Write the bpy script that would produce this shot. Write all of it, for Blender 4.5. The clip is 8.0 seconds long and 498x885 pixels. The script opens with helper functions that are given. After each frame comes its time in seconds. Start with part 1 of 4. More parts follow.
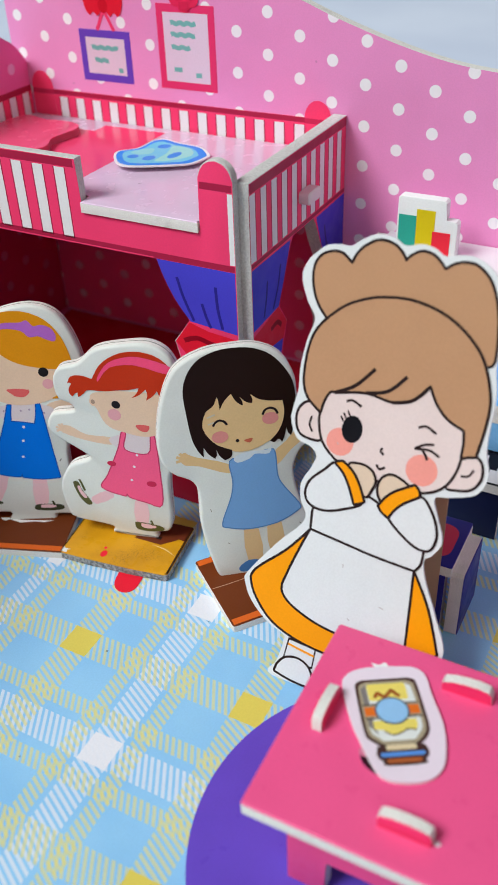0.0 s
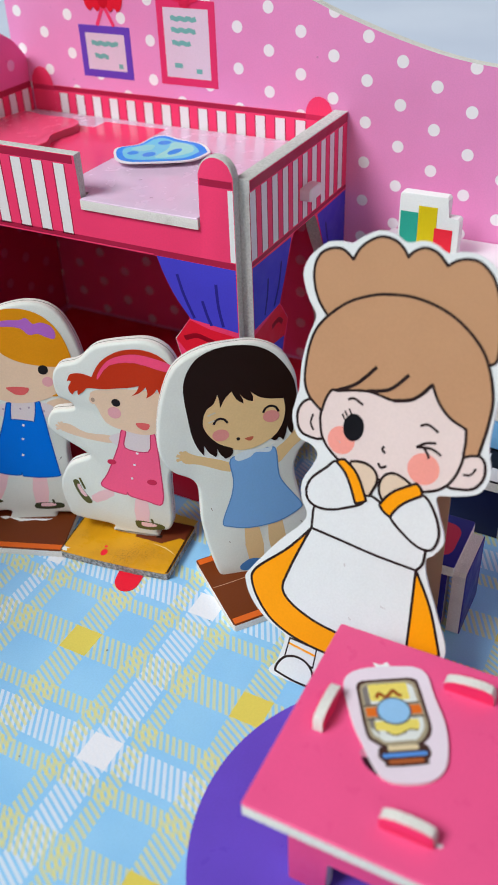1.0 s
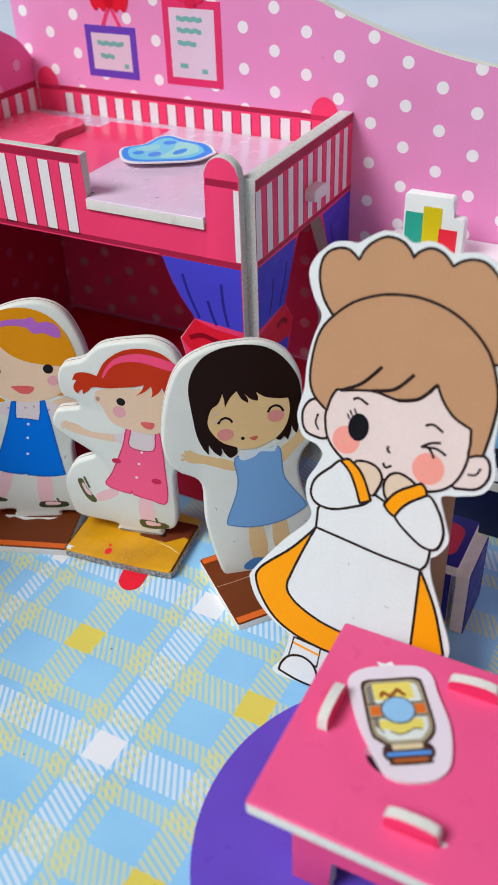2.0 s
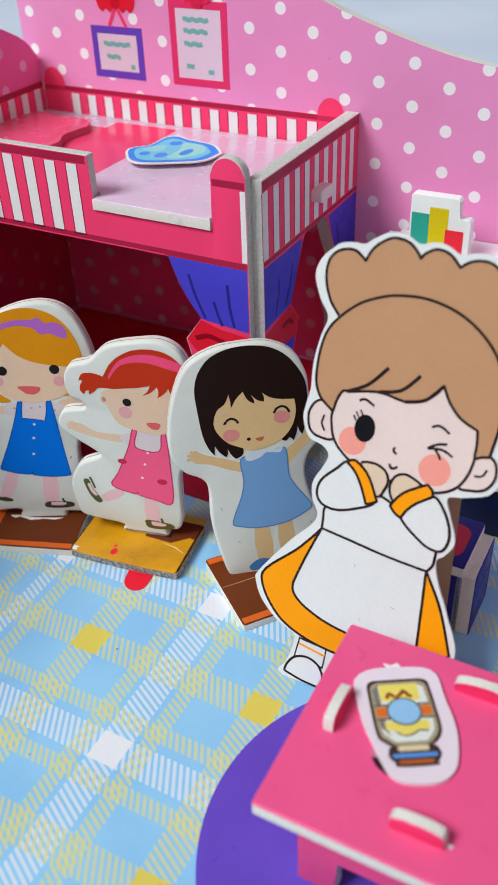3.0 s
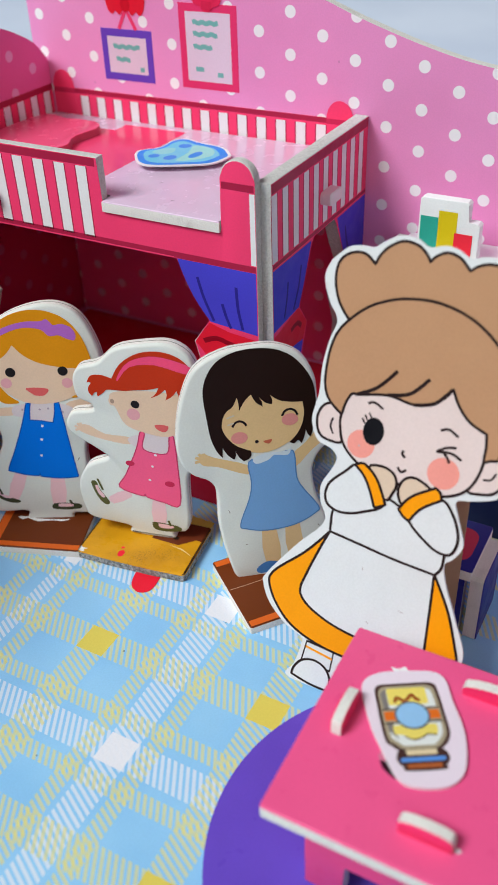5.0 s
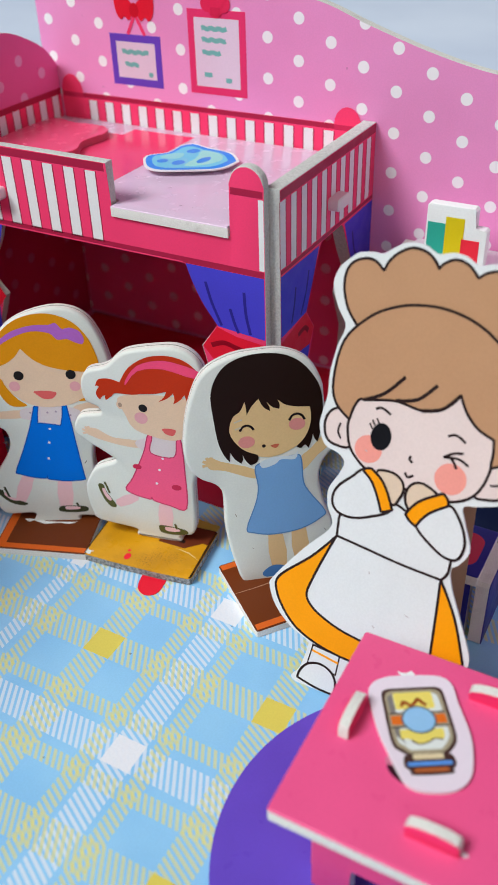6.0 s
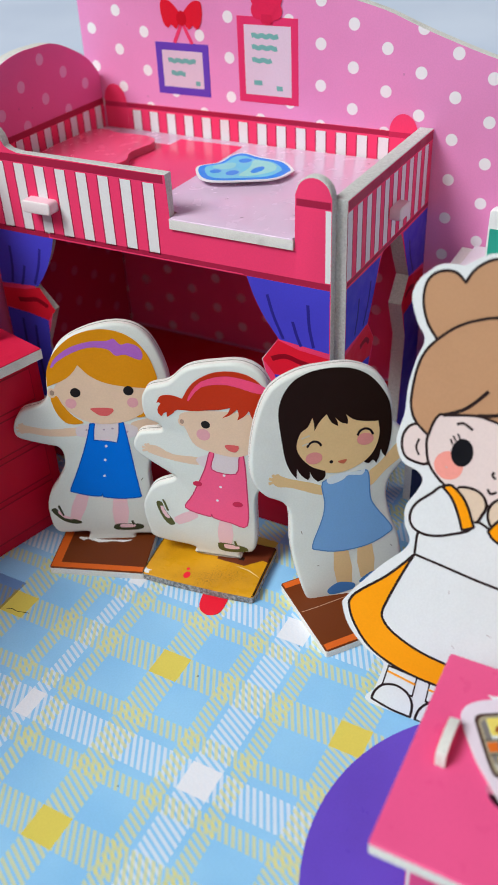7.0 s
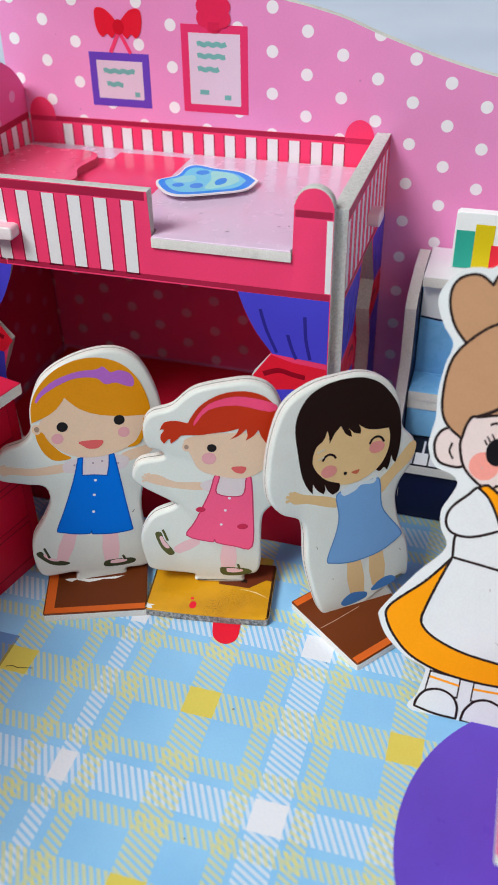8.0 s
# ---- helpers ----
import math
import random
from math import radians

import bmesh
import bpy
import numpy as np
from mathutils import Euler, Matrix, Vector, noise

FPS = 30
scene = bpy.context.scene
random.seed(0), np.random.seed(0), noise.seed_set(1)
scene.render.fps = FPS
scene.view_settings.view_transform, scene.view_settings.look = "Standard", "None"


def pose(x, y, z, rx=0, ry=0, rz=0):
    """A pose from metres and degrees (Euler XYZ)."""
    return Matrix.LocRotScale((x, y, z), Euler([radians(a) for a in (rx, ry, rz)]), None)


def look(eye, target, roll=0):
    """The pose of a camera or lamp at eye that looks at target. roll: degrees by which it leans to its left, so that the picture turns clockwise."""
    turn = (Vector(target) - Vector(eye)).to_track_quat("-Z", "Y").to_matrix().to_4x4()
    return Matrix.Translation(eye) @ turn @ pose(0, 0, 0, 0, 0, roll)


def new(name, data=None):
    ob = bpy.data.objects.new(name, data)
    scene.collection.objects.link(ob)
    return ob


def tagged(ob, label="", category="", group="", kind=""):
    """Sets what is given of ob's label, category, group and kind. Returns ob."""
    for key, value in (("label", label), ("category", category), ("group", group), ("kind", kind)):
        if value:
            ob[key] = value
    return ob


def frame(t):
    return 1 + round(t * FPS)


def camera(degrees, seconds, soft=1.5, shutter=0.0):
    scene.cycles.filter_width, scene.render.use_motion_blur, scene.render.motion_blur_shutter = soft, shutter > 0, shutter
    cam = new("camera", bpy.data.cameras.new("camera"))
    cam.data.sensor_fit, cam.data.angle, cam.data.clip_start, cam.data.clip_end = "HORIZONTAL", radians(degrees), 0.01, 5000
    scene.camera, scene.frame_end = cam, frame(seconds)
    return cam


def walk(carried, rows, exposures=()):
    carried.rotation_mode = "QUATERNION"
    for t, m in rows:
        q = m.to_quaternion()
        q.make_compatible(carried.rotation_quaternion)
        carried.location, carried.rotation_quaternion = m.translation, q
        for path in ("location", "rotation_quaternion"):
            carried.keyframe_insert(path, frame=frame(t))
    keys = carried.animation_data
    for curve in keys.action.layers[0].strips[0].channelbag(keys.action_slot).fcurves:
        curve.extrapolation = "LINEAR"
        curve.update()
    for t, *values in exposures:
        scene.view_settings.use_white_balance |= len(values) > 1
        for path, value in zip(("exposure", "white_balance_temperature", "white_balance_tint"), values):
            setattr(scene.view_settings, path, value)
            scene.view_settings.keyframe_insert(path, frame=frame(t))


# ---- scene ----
# ---- camera ----
K = 0.62e-3  # metres per design unit: the toy room is about 16 cm wide
cam = camera(31.0, 8.0)
cam.data.dof.use_dof = True
cam.data.dof.focus_distance, cam.data.dof.aperture_fstop = 0.182, 30.0
PATH = [
    (0, (0.008, -0.00315, 0.13616), (-0.0702, 0.13956, 0.01989), -2.25),
    (0.5, (0.00757, -0.00184, 0.13575), (-0.07087, 0.1403, 0.01894), -2.35),
    (1, (0.00766, -0.00225, 0.13571), (-0.07067, 0.13999, 0.01895), -2.34),
    (1.5, (0.00754, -0.00273, 0.13572), (-0.07083, 0.13957, 0.01906), -2.24),
    (3, (0.00695, -0.00301, 0.13598), (-0.07248, 0.13869, 0.01931), -2.28),
    (3.5, (0.00693, -0.00315, 0.13593), (-0.07278, 0.13858, 0.01949), -2.28),
    (4, (0.00658, -0.00331, 0.13588), (-0.07309, 0.13858, 0.01959), -2.18),
    (5.5, (0.00605, -0.00337, 0.13621), (-0.07482, 0.13801, 0.02014), -2.15),
    (6, (0.00557, -0.00427, 0.13679), (-0.0753, 0.1374, 0.02107), -1.94),
    (6.5, (0.00555, -0.00409, 0.13663), (-0.07584, 0.13761, 0.02132), -2.05),
    (6.7, (0.0062, -0.00434, 0.13702), (-0.07582, 0.13699, 0.0217), -2.2),
    (6.8, (0.00372, -0.00434, 0.13702), (-0.07859, 0.13658, 0.0214), -2.5),
    (6.9, (-0.00124, -0.00558, 0.13702), (-0.08344, 0.13591, 0.02203), -2.7),
    (7, (-0.0078, -0.00615, 0.13717), (-0.08914, 0.13565, 0.02194), -2.82),
    (7.1, (-0.01672, -0.00663, 0.13739), (-0.0952, 0.13567, 0.02081), -2.33),
    (7.2, (-0.02168, -0.00762, 0.13701), (-0.09856, 0.13549, 0.02035), -2.46),
    (7.3, (-0.02459, -0.00833, 0.13724), (-0.09575, 0.13747, 0.02028), -2.36),
    (7.4, (-0.02895, -0.01049, 0.13698), (-0.09159, 0.13965, 0.02065), -1.74),
    (7.5, (-0.02973, -0.01077, 0.137), (-0.08874, 0.14068, 0.02046), -1.79),
    (7.7, (-0.03297, -0.01593, 0.13745), (-0.08255, 0.1401, 0.02257), -1.87),
    (8, (-0.04147, -0.01353, 0.13753), (-0.0889, 0.14276, 0.0221), -0.86),
]
walk(cam, [(t, look(eye, target, roll)) for t, eye, target, roll in PATH], [(0, 0.0, 6250, 5.6), (8, 0.0, 6250, 5.6)])

# ---- world and light ----
SUN_ELEV, SUN_AZ = 49.0, -37.0  # degrees; azimuth from straight in front of the room, minus is to the left
world = bpy.data.worlds.new("daylight")
scene.world = world
world.use_nodes = True
wn = world.node_tree.nodes
sky = wn.new("ShaderNodeTexSky")
sky.sky_type = "NISHITA"
sky.sun_disc = False
sky.air_density, sky.dust_density, sky.ozone_density = 0.7, 6.0, 0.6
sky.sun_elevation = radians(SUN_ELEV)
sky.sun_rotation = radians(180 + SUN_AZ)
world.node_tree.links.new(sky.outputs[0], wn["Background"].inputs[0])
wn["Background"].inputs[1].default_value = 0.027
sun_data = bpy.data.lights.new("sun", "SUN")
sun_data.energy = 3.0
sun_data.angle = radians(27)
sun_data.color = (1.0, 0.99, 0.962)
sun = new("sun", sun_data)
sun_dir = Vector((math.sin(radians(SUN_AZ)) * math.cos(radians(SUN_ELEV)), -math.cos(radians(SUN_AZ)) * math.cos(radians(SUN_ELEV)), math.sin(radians(SUN_ELEV))))
sun.matrix_world = look(sun_dir * 1.0, (0, 0, 0))
scene.view_settings.exposure = 0.0


# ---- materials ----
def lin(r, g, b):
    """Linear colour from 0..255 paint values."""
    return tuple((c / 255 / 12.92 if c <= 10 else ((c / 255 + 0.055) / 1.055) ** 2.4) for c in (r, g, b)) + (1.0,)


class Nodes:
    """A small builder for node trees."""

    def __init__(self, name):
        self.mat = bpy.data.materials.new(name)
        self.mat.use_nodes = True
        self.tree = self.mat.node_tree
        self.bsdf = self.tree.nodes["Principled BSDF"]
        self.coord = self.tree.nodes.new("ShaderNodeTexCoord").outputs["Object"]

    def put(self, kind, ins=(), **props):
        n = self.tree.nodes.new(kind)
        for k, v in props.items():
            setattr(n, k, v)
        for k, v in (ins.items() if isinstance(ins, dict) else enumerate(ins)):
            self.set(n.inputs[k], v)
        return n

    def set(self, socket, v):
        if isinstance(v, bpy.types.NodeSocket):
            self.tree.links.new(v, socket)
        else:
            socket.default_value = v[:3] if socket.type == "VECTOR" else v

    def m(self, op, a, b=0.0, c=0.0):
        return self.put("ShaderNodeMath", (a, b, c), operation=op).outputs[0]

    def mix(self, f, a, b):
        n = self.put("ShaderNodeMix", data_type="RGBA")
        self.set(n.inputs[0], f), self.set(n.inputs[6], a), self.set(n.inputs[7], b)
        return n.outputs[2]

    def noise(self, scale, detail=3.0, rough=0.55):
        return self.put("ShaderNodeTexNoise", {"Vector": self.coord, "Scale": scale, "Detail": detail, "Roughness": rough}).outputs["Fac"]

    def ramp(self, f, lo, hi, a=0.0, b=1.0):
        return self.put("ShaderNodeMapRange", (f, lo, hi, a, b), interpolation_type="SMOOTHSTEP").outputs[0]

    def finish(self, color, rough, bump=None, strength=0.2, coat=0.0, dist=0.0002, spec=0.2):
        self.set(self.bsdf.inputs["Base Color"], color)
        self.set(self.bsdf.inputs["Roughness"], rough)
        self.bsdf.inputs["Specular IOR Level"].default_value = spec
        self.bsdf.inputs["Coat Weight"].default_value = coat
        self.bsdf.inputs["Coat Roughness"].default_value = 0.3
        if bump is not None:
            b = self.put("ShaderNodeBump", {"Strength": strength, "Distance": dist, "Height": bump})
            self.tree.links.new(b.outputs[0], self.bsdf.inputs["Normal"])
        return self.mat


def worn(n, color, amount=0.10):
    """Faint smudges and print grain over a colour."""
    smudge = n.ramp(n.noise(90, 4), 0.35, 0.75)
    grain = n.ramp(n.noise(2600, 2), 0.3, 0.7, 0.975, 1.02)
    dark = n.put("ShaderNodeVectorMath", (color, (0.72, 0.70, 0.70)), operation="MULTIPLY").outputs[0]
    c = n.mix(n.m("MULTIPLY", smudge, amount * 1.4), color, dark)
    return n.put("ShaderNodeVectorMath", {0: c, "Scale": grain}, operation="SCALE").outputs[0]


def specks(n, color, amount=0.7):
    """Sparse tiny dark specks of dirt."""
    v = n.put("ShaderNodeTexVoronoi", {"Vector": n.coord, "Scale": 210.0})
    near = n.m("LESS_THAN", v.outputs["Distance"], 0.055)
    pick = n.m("GREATER_THAN", n.put("ShaderNodeSeparateColor", (v.outputs["Color"],)).outputs[0], 0.72)
    return n.mix(n.m("MULTIPLY", n.m("MULTIPLY", near, pick), amount), color, lin(90, 80, 85))


PRINTS = {}


def printed(r, g, b, rough=0.42, amount=0.10, dirty=False):
    """Laminated print on foam board, one colour."""
    key = (r, g, b, rough, amount, dirty)
    if key not in PRINTS:
        n = Nodes("print")
        c = worn(n, lin(r, g, b), amount)
        if dirty:
            c = specks(n, c)
        ro = n.ramp(n.noise(240, 3), 0.3, 0.7, rough - 0.07, rough + 0.1)
        PRINTS[key] = n.finish(c, ro, n.noise(900, 3), 0.10, spec=0.34 if rough < 0.3 else 0.2)
    return PRINTS[key]


def foam_edge():
    n = Nodes("cut_foam")
    f = n.ramp(n.noise(3600, 5, 0.75), 0.35, 0.68)
    c = n.mix(f, lin(218, 216, 211), lin(242, 241, 237))
    c = n.mix(n.m("MULTIPLY", n.ramp(n.noise(260, 4), 0.55, 0.85), 0.4), c, lin(156, 152, 144))
    return n.finish(c, 0.8, n.noise(4200, 5, 0.75), 0.45, dist=0.0002)


def split(n):
    """Object coordinates in design units."""
    s = n.put("ShaderNodeSeparateXYZ", (n.put("ShaderNodeVectorMath", (n.coord, (1 / K, 1 / K, 1 / K)), operation="MULTIPLY").outputs[0],))
    return s.outputs


def dotted(name, axis, a0, z0, base, dot):
    """White polka dots on a pink print, rows 14.3 apart, columns 12.65 apart and staggered."""
    n = Nodes(name)
    s = split(n)
    masks = []
    for k in (0, 1):
        dx = n.m("PINGPONG", n.m("SUBTRACT", s[axis], a0 + 12.65 * k), 12.65)
        dz = n.m("PINGPONG", n.m("SUBTRACT", s[2], z0 + 7.15 * k), 7.15)
        masks.append(n.m("SQRT", n.m("ADD", n.m("MULTIPLY", dx, dx), n.m("MULTIPLY", dz, dz))))
    d = n.m("MINIMUM", *masks)
    c = n.mix(n.ramp(d, 1.95, 2.3, 1.0, 0.0), worn(n, base, 0.08), dot)
    return n.finish(specks(n, c, 0.25), 0.45, n.noise(900, 3), 0.1, coat=0.1)


def plaid():
    """Blue and yellow tartan print with hatched bands."""
    n = Nodes("plaid_print")
    s = split(n)
    x, y = s[0], s[2]

    def band(v, centre, half, period=62.0):
        return n.m("LESS_THAN", n.m("PINGPONG", n.m("SUBTRACT", v, centre), period / 2), half)

    diag = n.m("ADD", n.m("MULTIPLY", x, 0.48), n.m("MULTIPLY", y, 0.25))
    hx = n.ramp(n.m("PINGPONG", diag, 0.5), 0.17, 0.29)
    diag2 = n.m("ADD", n.m("MULTIPLY", x, 0.25), n.m("MULTIPLY", y, 0.48))
    hy = n.ramp(n.m("PINGPONG", diag2, 0.5), 0.17, 0.29)
    ycol = n.m("MAXIMUM", band(x, -133.5, 5.0), n.m("MAXIMUM", band(x, -113.0, 2.7), band(x, -94.5, 2.7)))
    yrow = n.m("MAXIMUM", band(y, 143.5, 5.0), n.m("MAXIMUM", band(y, 122.5, 2.7), band(y, 101.5, 2.7)))
    wcol = n.m("MAXIMUM", band(x, -103.8, 4.8, 124.0), band(x, -164.5, 2.7, 124.0))
    wrow = band(y, 112.0, 4.9)
    c = n.mix(n.ramp(n.noise(60, 3), 0.3, 0.7), lin(142, 200, 244), lin(154, 209, 248))
    white, yellow = lin(230, 238, 248), lin(226, 220, 122)
    c = n.mix(n.m("MULTIPLY", n.m("MULTIPLY", wrow, hx), 0.72), c, white)
    c = n.mix(n.m("MULTIPLY", n.m("MULTIPLY", wcol, hy), 0.72), c, white)
    c = n.mix(n.m("MULTIPLY", n.m("MULTIPLY", yrow, hx), 0.64), c, yellow)
    c = n.mix(n.m("MULTIPLY", n.m("MULTIPLY", ycol, hy), 0.64), c, yellow)
    c = n.mix(n.m("MULTIPLY", n.m("MULTIPLY", wrow, wcol), 0.95), c, lin(234, 238, 246))
    c = n.mix(n.m("MULTIPLY", band(x, -133.5, 5.0), band(y, 143.5, 5.0)), c, lin(222, 208, 96))
    dresser_shadow = n.m("MULTIPLY", n.m("LESS_THAN", x, -199.6), n.m("LESS_THAN", y, 152.6))  # the dresser's shadow, painted into the tartan as a darker rectangle
    c = n.mix(dresser_shadow, c, n.put("ShaderNodeVectorMath", (c, (0.46, 0.46, 0.62)), operation="MULTIPLY").outputs[0])
    return n.finish(specks(n, worn(n, c, 0.06), 0.6), n.ramp(n.noise(200, 3), 0.3, 0.7, 0.38, 0.52), n.noise(800, 3), 0.12, coat=0.05)


def desk_paint():
    n = Nodes("desk_paint")
    c = n.mix(n.ramp(n.noise(6, 4), 0.3, 0.7), lin(208, 219, 240), lin(222, 232, 250))
    return n.finish(c, 0.6, n.noise(300, 4), 0.1)


FOAM = foam_edge()


def worn_edge():
    n = Nodes("worn_foam")
    f = n.ramp(n.noise(1400, 5, 0.75), 0.35, 0.7)
    return n.finish(n.mix(f, lin(96, 96, 98), lin(196, 196, 196)), 0.85, n.noise(2200, 5, 0.8), 0.7, dist=0.0003)


WORN = worn_edge()


# cut foam with dirt specks, greyed down to paint in the edges' shade
def shaded_edge():
    n = Nodes("shaded_foam")
    f = n.ramp(n.noise(2200, 5, 0.7), 0.3, 0.7)
    c = n.mix(f, lin(196, 196, 193), lin(224, 224, 221))
    return n.finish(specks(n, c, 0.5), 0.85, n.noise(1800, 5, 0.75), 0.5, dist=0.0003)


FOAM_SHADED = shaded_edge()


def ochre_paint():
    """Ochre print rubbed down to dark grime in patches."""
    n = Nodes("ochre_print")
    fine = n.ramp(n.noise(2600, 5, 0.8), 0.46, 0.66)
    wide = n.ramp(n.noise(110, 3), 0.46, 0.74)
    c = n.mix(n.m("MULTIPLY", fine, wide), worn(n, lin(222, 162, 24), 0.5), lin(112, 78, 32))
    return n.finish(specks(n, c), n.ramp(n.noise(300, 3), 0.3, 0.7, 0.24, 0.42), n.noise(1200, 4), 0.2, coat=0.2)


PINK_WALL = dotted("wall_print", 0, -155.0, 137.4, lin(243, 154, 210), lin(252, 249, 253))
# side wall copy in deeper pink with dulled dots, its shade put in the colour
PINK_SIDE_SHADED = dotted("side_wall_shaded_print", 0, 243.0, 133.0, lin(240, 112, 176), lin(240, 186, 220))
# darker copies of the wall prints, with the lower bunk's shade in the colour
BUNK_SHADED = dotted("bunk_shaded_print", 0, -155.0, 137.4, lin(246, 92, 156), lin(240, 184, 214))
BUNK_SIDE_SHADED = dotted("bunk_side_shaded_print", 0, 243.0, 133.0, lin(196, 42, 98), lin(196, 96, 140))
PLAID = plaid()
HOT = printed(252, 68, 120)
WHITE = printed(240, 242, 244)
TRIM = printed(176, 36, 74)
VIOLET = printed(76, 72, 214)
FOLD = printed(48, 44, 150)
RED = printed(236, 30, 56)
CARD = printed(240, 244, 244, 0.4, 0.08, True)
VINYL = printed(224, 229, 224, 0.36, 0.14, True)
SEAM = printed(146, 146, 140, 0.6)
SKIN = printed(236, 206, 178)
INK = printed(28, 22, 24)


# ---- building helpers ----
def spline(pts, steps=4):
    """A smooth closed outline through the control points."""
    out, n = [], len(pts)
    for i in range(n):
        p0, p1, p2, p3 = (Vector(pts[(i + k - 1) % n]) for k in range(4))
        for s in range(steps):
            t = s / steps
            out.append(0.5 * (2 * p1 + (p2 - p0) * t + (2 * p0 - 5 * p1 + 4 * p2 - p3) * t * t + (3 * p1 - p0 - 3 * p2 + p3) * t ** 3))
    return [(p.x, p.y) for p in out]


def curve(pts, steps=4):
    """A smooth open line through the control points."""
    ext = [pts[0], *pts, pts[-1]]
    out = []
    for i in range(1, len(ext) - 2):
        p0, p1, p2, p3 = (Vector(ext[i + k - 1]) for k in range(4))
        for s in range(steps):
            t = s / steps
            out.append(0.5 * (2 * p1 + (p2 - p0) * t + (2 * p0 - 5 * p1 + 4 * p2 - p3) * t * t + (3 * p1 - p0 - 3 * p2 + p3) * t ** 3))
    out.append(Vector(pts[-1]))
    return [(p.x, p.y) for p in out]


def arcs(*runs, steps=6):
    """A closed outline of smooth runs that meet in sharp corners."""
    return [p for run in runs for p in curve(run, steps)[:-1]]


def ring(cx, cz, rx, rz=None, n=24):
    rz = rz or rx
    return [(cx + rx * math.cos(2 * math.pi * k / n), cz + rz * math.sin(2 * math.pi * k / n)) for k in range(n)]


def area2(pts):
    return sum(a[0] * b[1] - b[0] * a[1] for a, b in zip(pts, pts[1:] + pts[:1]))


class Board:
    """A die-cut board standing in the x-z plane with its printed face towards -y, and flat print areas on that face."""

    def __init__(self):
        self.bm, self.mats = bmesh.new(), []

    def slot(self, mat):
        if mat not in self.mats:
            self.mats.append(mat)
        return self.mats.index(mat)

    def slab(self, pts, thick, face, edge=None, back=None, y=0.0, round_by=0.35, rim=False):
        if area2(pts) < 0:
            pts = pts[::-1]
        bm = self.bm
        fi, ei, bi = self.slot(face), self.slot(edge or FOAM), self.slot(back or face)
        a = [bm.verts.new((u * K, y * K, v * K)) for u, v in pts]
        b = [bm.verts.new((u * K, (y + thick) * K, v * K)) for u, v in pts]
        front = bm.faces.new(a)
        rear = bm.faces.new(b[::-1])
        front.material_index, rear.material_index = fi, bi
        for i in range(len(a)):
            j = (i + 1) % len(a)
            f = bm.faces.new((a[j], a[i], b[i], b[j]))
            f.material_index = ei
        if round_by:
            bmesh.ops.bevel(bm, geom=list(front.edges), offset=round_by * K, offset_type="OFFSET", segments=3, profile=0.5, affect="EDGES", material=ei if rim else fi, clamp_overlap=True)
        return self

    def pillow(self, pts, thick, face, edge, seam):
        """Two soft sheets glued back to back: rounded lips and a shallow seam round the side."""
        if area2(pts) < 0:
            pts = pts[::-1]
        n = len(pts)
        normals = []
        for i in range(n):
            d = (Vector(pts[(i + 1) % n]) - Vector(pts[i - 1])).normalized()
            normals.append(Vector((-d.y, d.x)))
        t = thick
        profile = ((1.15, 0.0, face), (0.62, 0.12, face), (0.24, 0.42, face), (0.04, 0.95, face), (0.0, t * 0.46, edge), (0.3, t * 0.5, seam), (0.0, t * 0.54, seam), (0.0, t - 0.8, edge), (0.3, t - 0.2, edge), (0.9, t, edge))
        rings = [[self.bm.verts.new(((p[0] + m.x * k) * K, y * K, (p[1] + m.y * k) * K)) for p, m in zip(pts, normals)] for k, y, _ in profile]
        self.bm.faces.new(rings[0]).material_index = self.slot(face)
        for a, b, (_, _, mat) in zip(rings, rings[1:], profile[1:]):
            for i in range(n):
                j = (i + 1) % n
                self.bm.faces.new((a[j], a[i], b[i], b[j])).material_index = self.slot(mat)
        self.bm.faces.new(rings[-1][::-1]).material_index = self.slot(face)
        return self

    def area(self, pts, layer, mat, y=0.0):
        if area2(pts) < 0:
            pts = pts[::-1]
        f = self.bm.faces.new([self.bm.verts.new((u * K, (y - 0.03 * layer) * K, v * K)) for u, v in pts])
        f.material_index = self.slot(mat)
        return self

    def line(self, pts, width, layer, mat, closed=False, y=0.0):
        pts = [Vector(p) for p in pts]
        n, idx = len(pts), self.slot(mat)
        rows = []
        for i, p in enumerate(pts):
            a = pts[(i - 1) % n] if closed or i else p
            b = pts[(i + 1) % n] if closed or i < n - 1 else p
            d = (b - a).normalized() if (b - a).length else Vector((1, 0))
            o = Vector((-d.y, d.x)) * width / 2
            rows.append([self.bm.verts.new((q.x * K, (y - 0.03 * layer) * K, q.y * K)) for q in (p - o, p + o)])
        for i in range(n if closed else n - 1):
            j = (i + 1) % n
            f = self.bm.faces.new((rows[i][0], rows[j][0], rows[j][1], rows[i][1]))
            f.material_index = idx
        return self

    def make(self, name, parent=None, label="", m=None):
        self.bm.normal_update()
        me = bpy.data.meshes.new(name)
        self.bm.to_mesh(me)
        self.bm.free()
        for mat in self.mats:
            me.materials.append(mat)
        for f in me.polygons:
            f.use_smooth = True
        me.set_sharp_from_angle(angle=radians(38))
        ob = new(name, me)
        if parent:
            ob.parent = parent
        if m is not None:
            ob.matrix_basis = m
        if label:
            ob["label"] = label
        return ob


def place(x, y, z, turn=0.0, lean=0.0):
    """Pose in design units: turned about the vertical, then leant back."""
    return pose(x * K, y * K, z * K, 0, 0, turn) @ pose(0, 0, 0, -lean)


FLAT = pose(0, 0, 0, -90)  # lays a board down, printed face up; the outline's second axis then runs along +y


def lay(x, y, z, turn=0.0):
    return pose(x * K, y * K, z * K, 0, 0, turn) @ FLAT


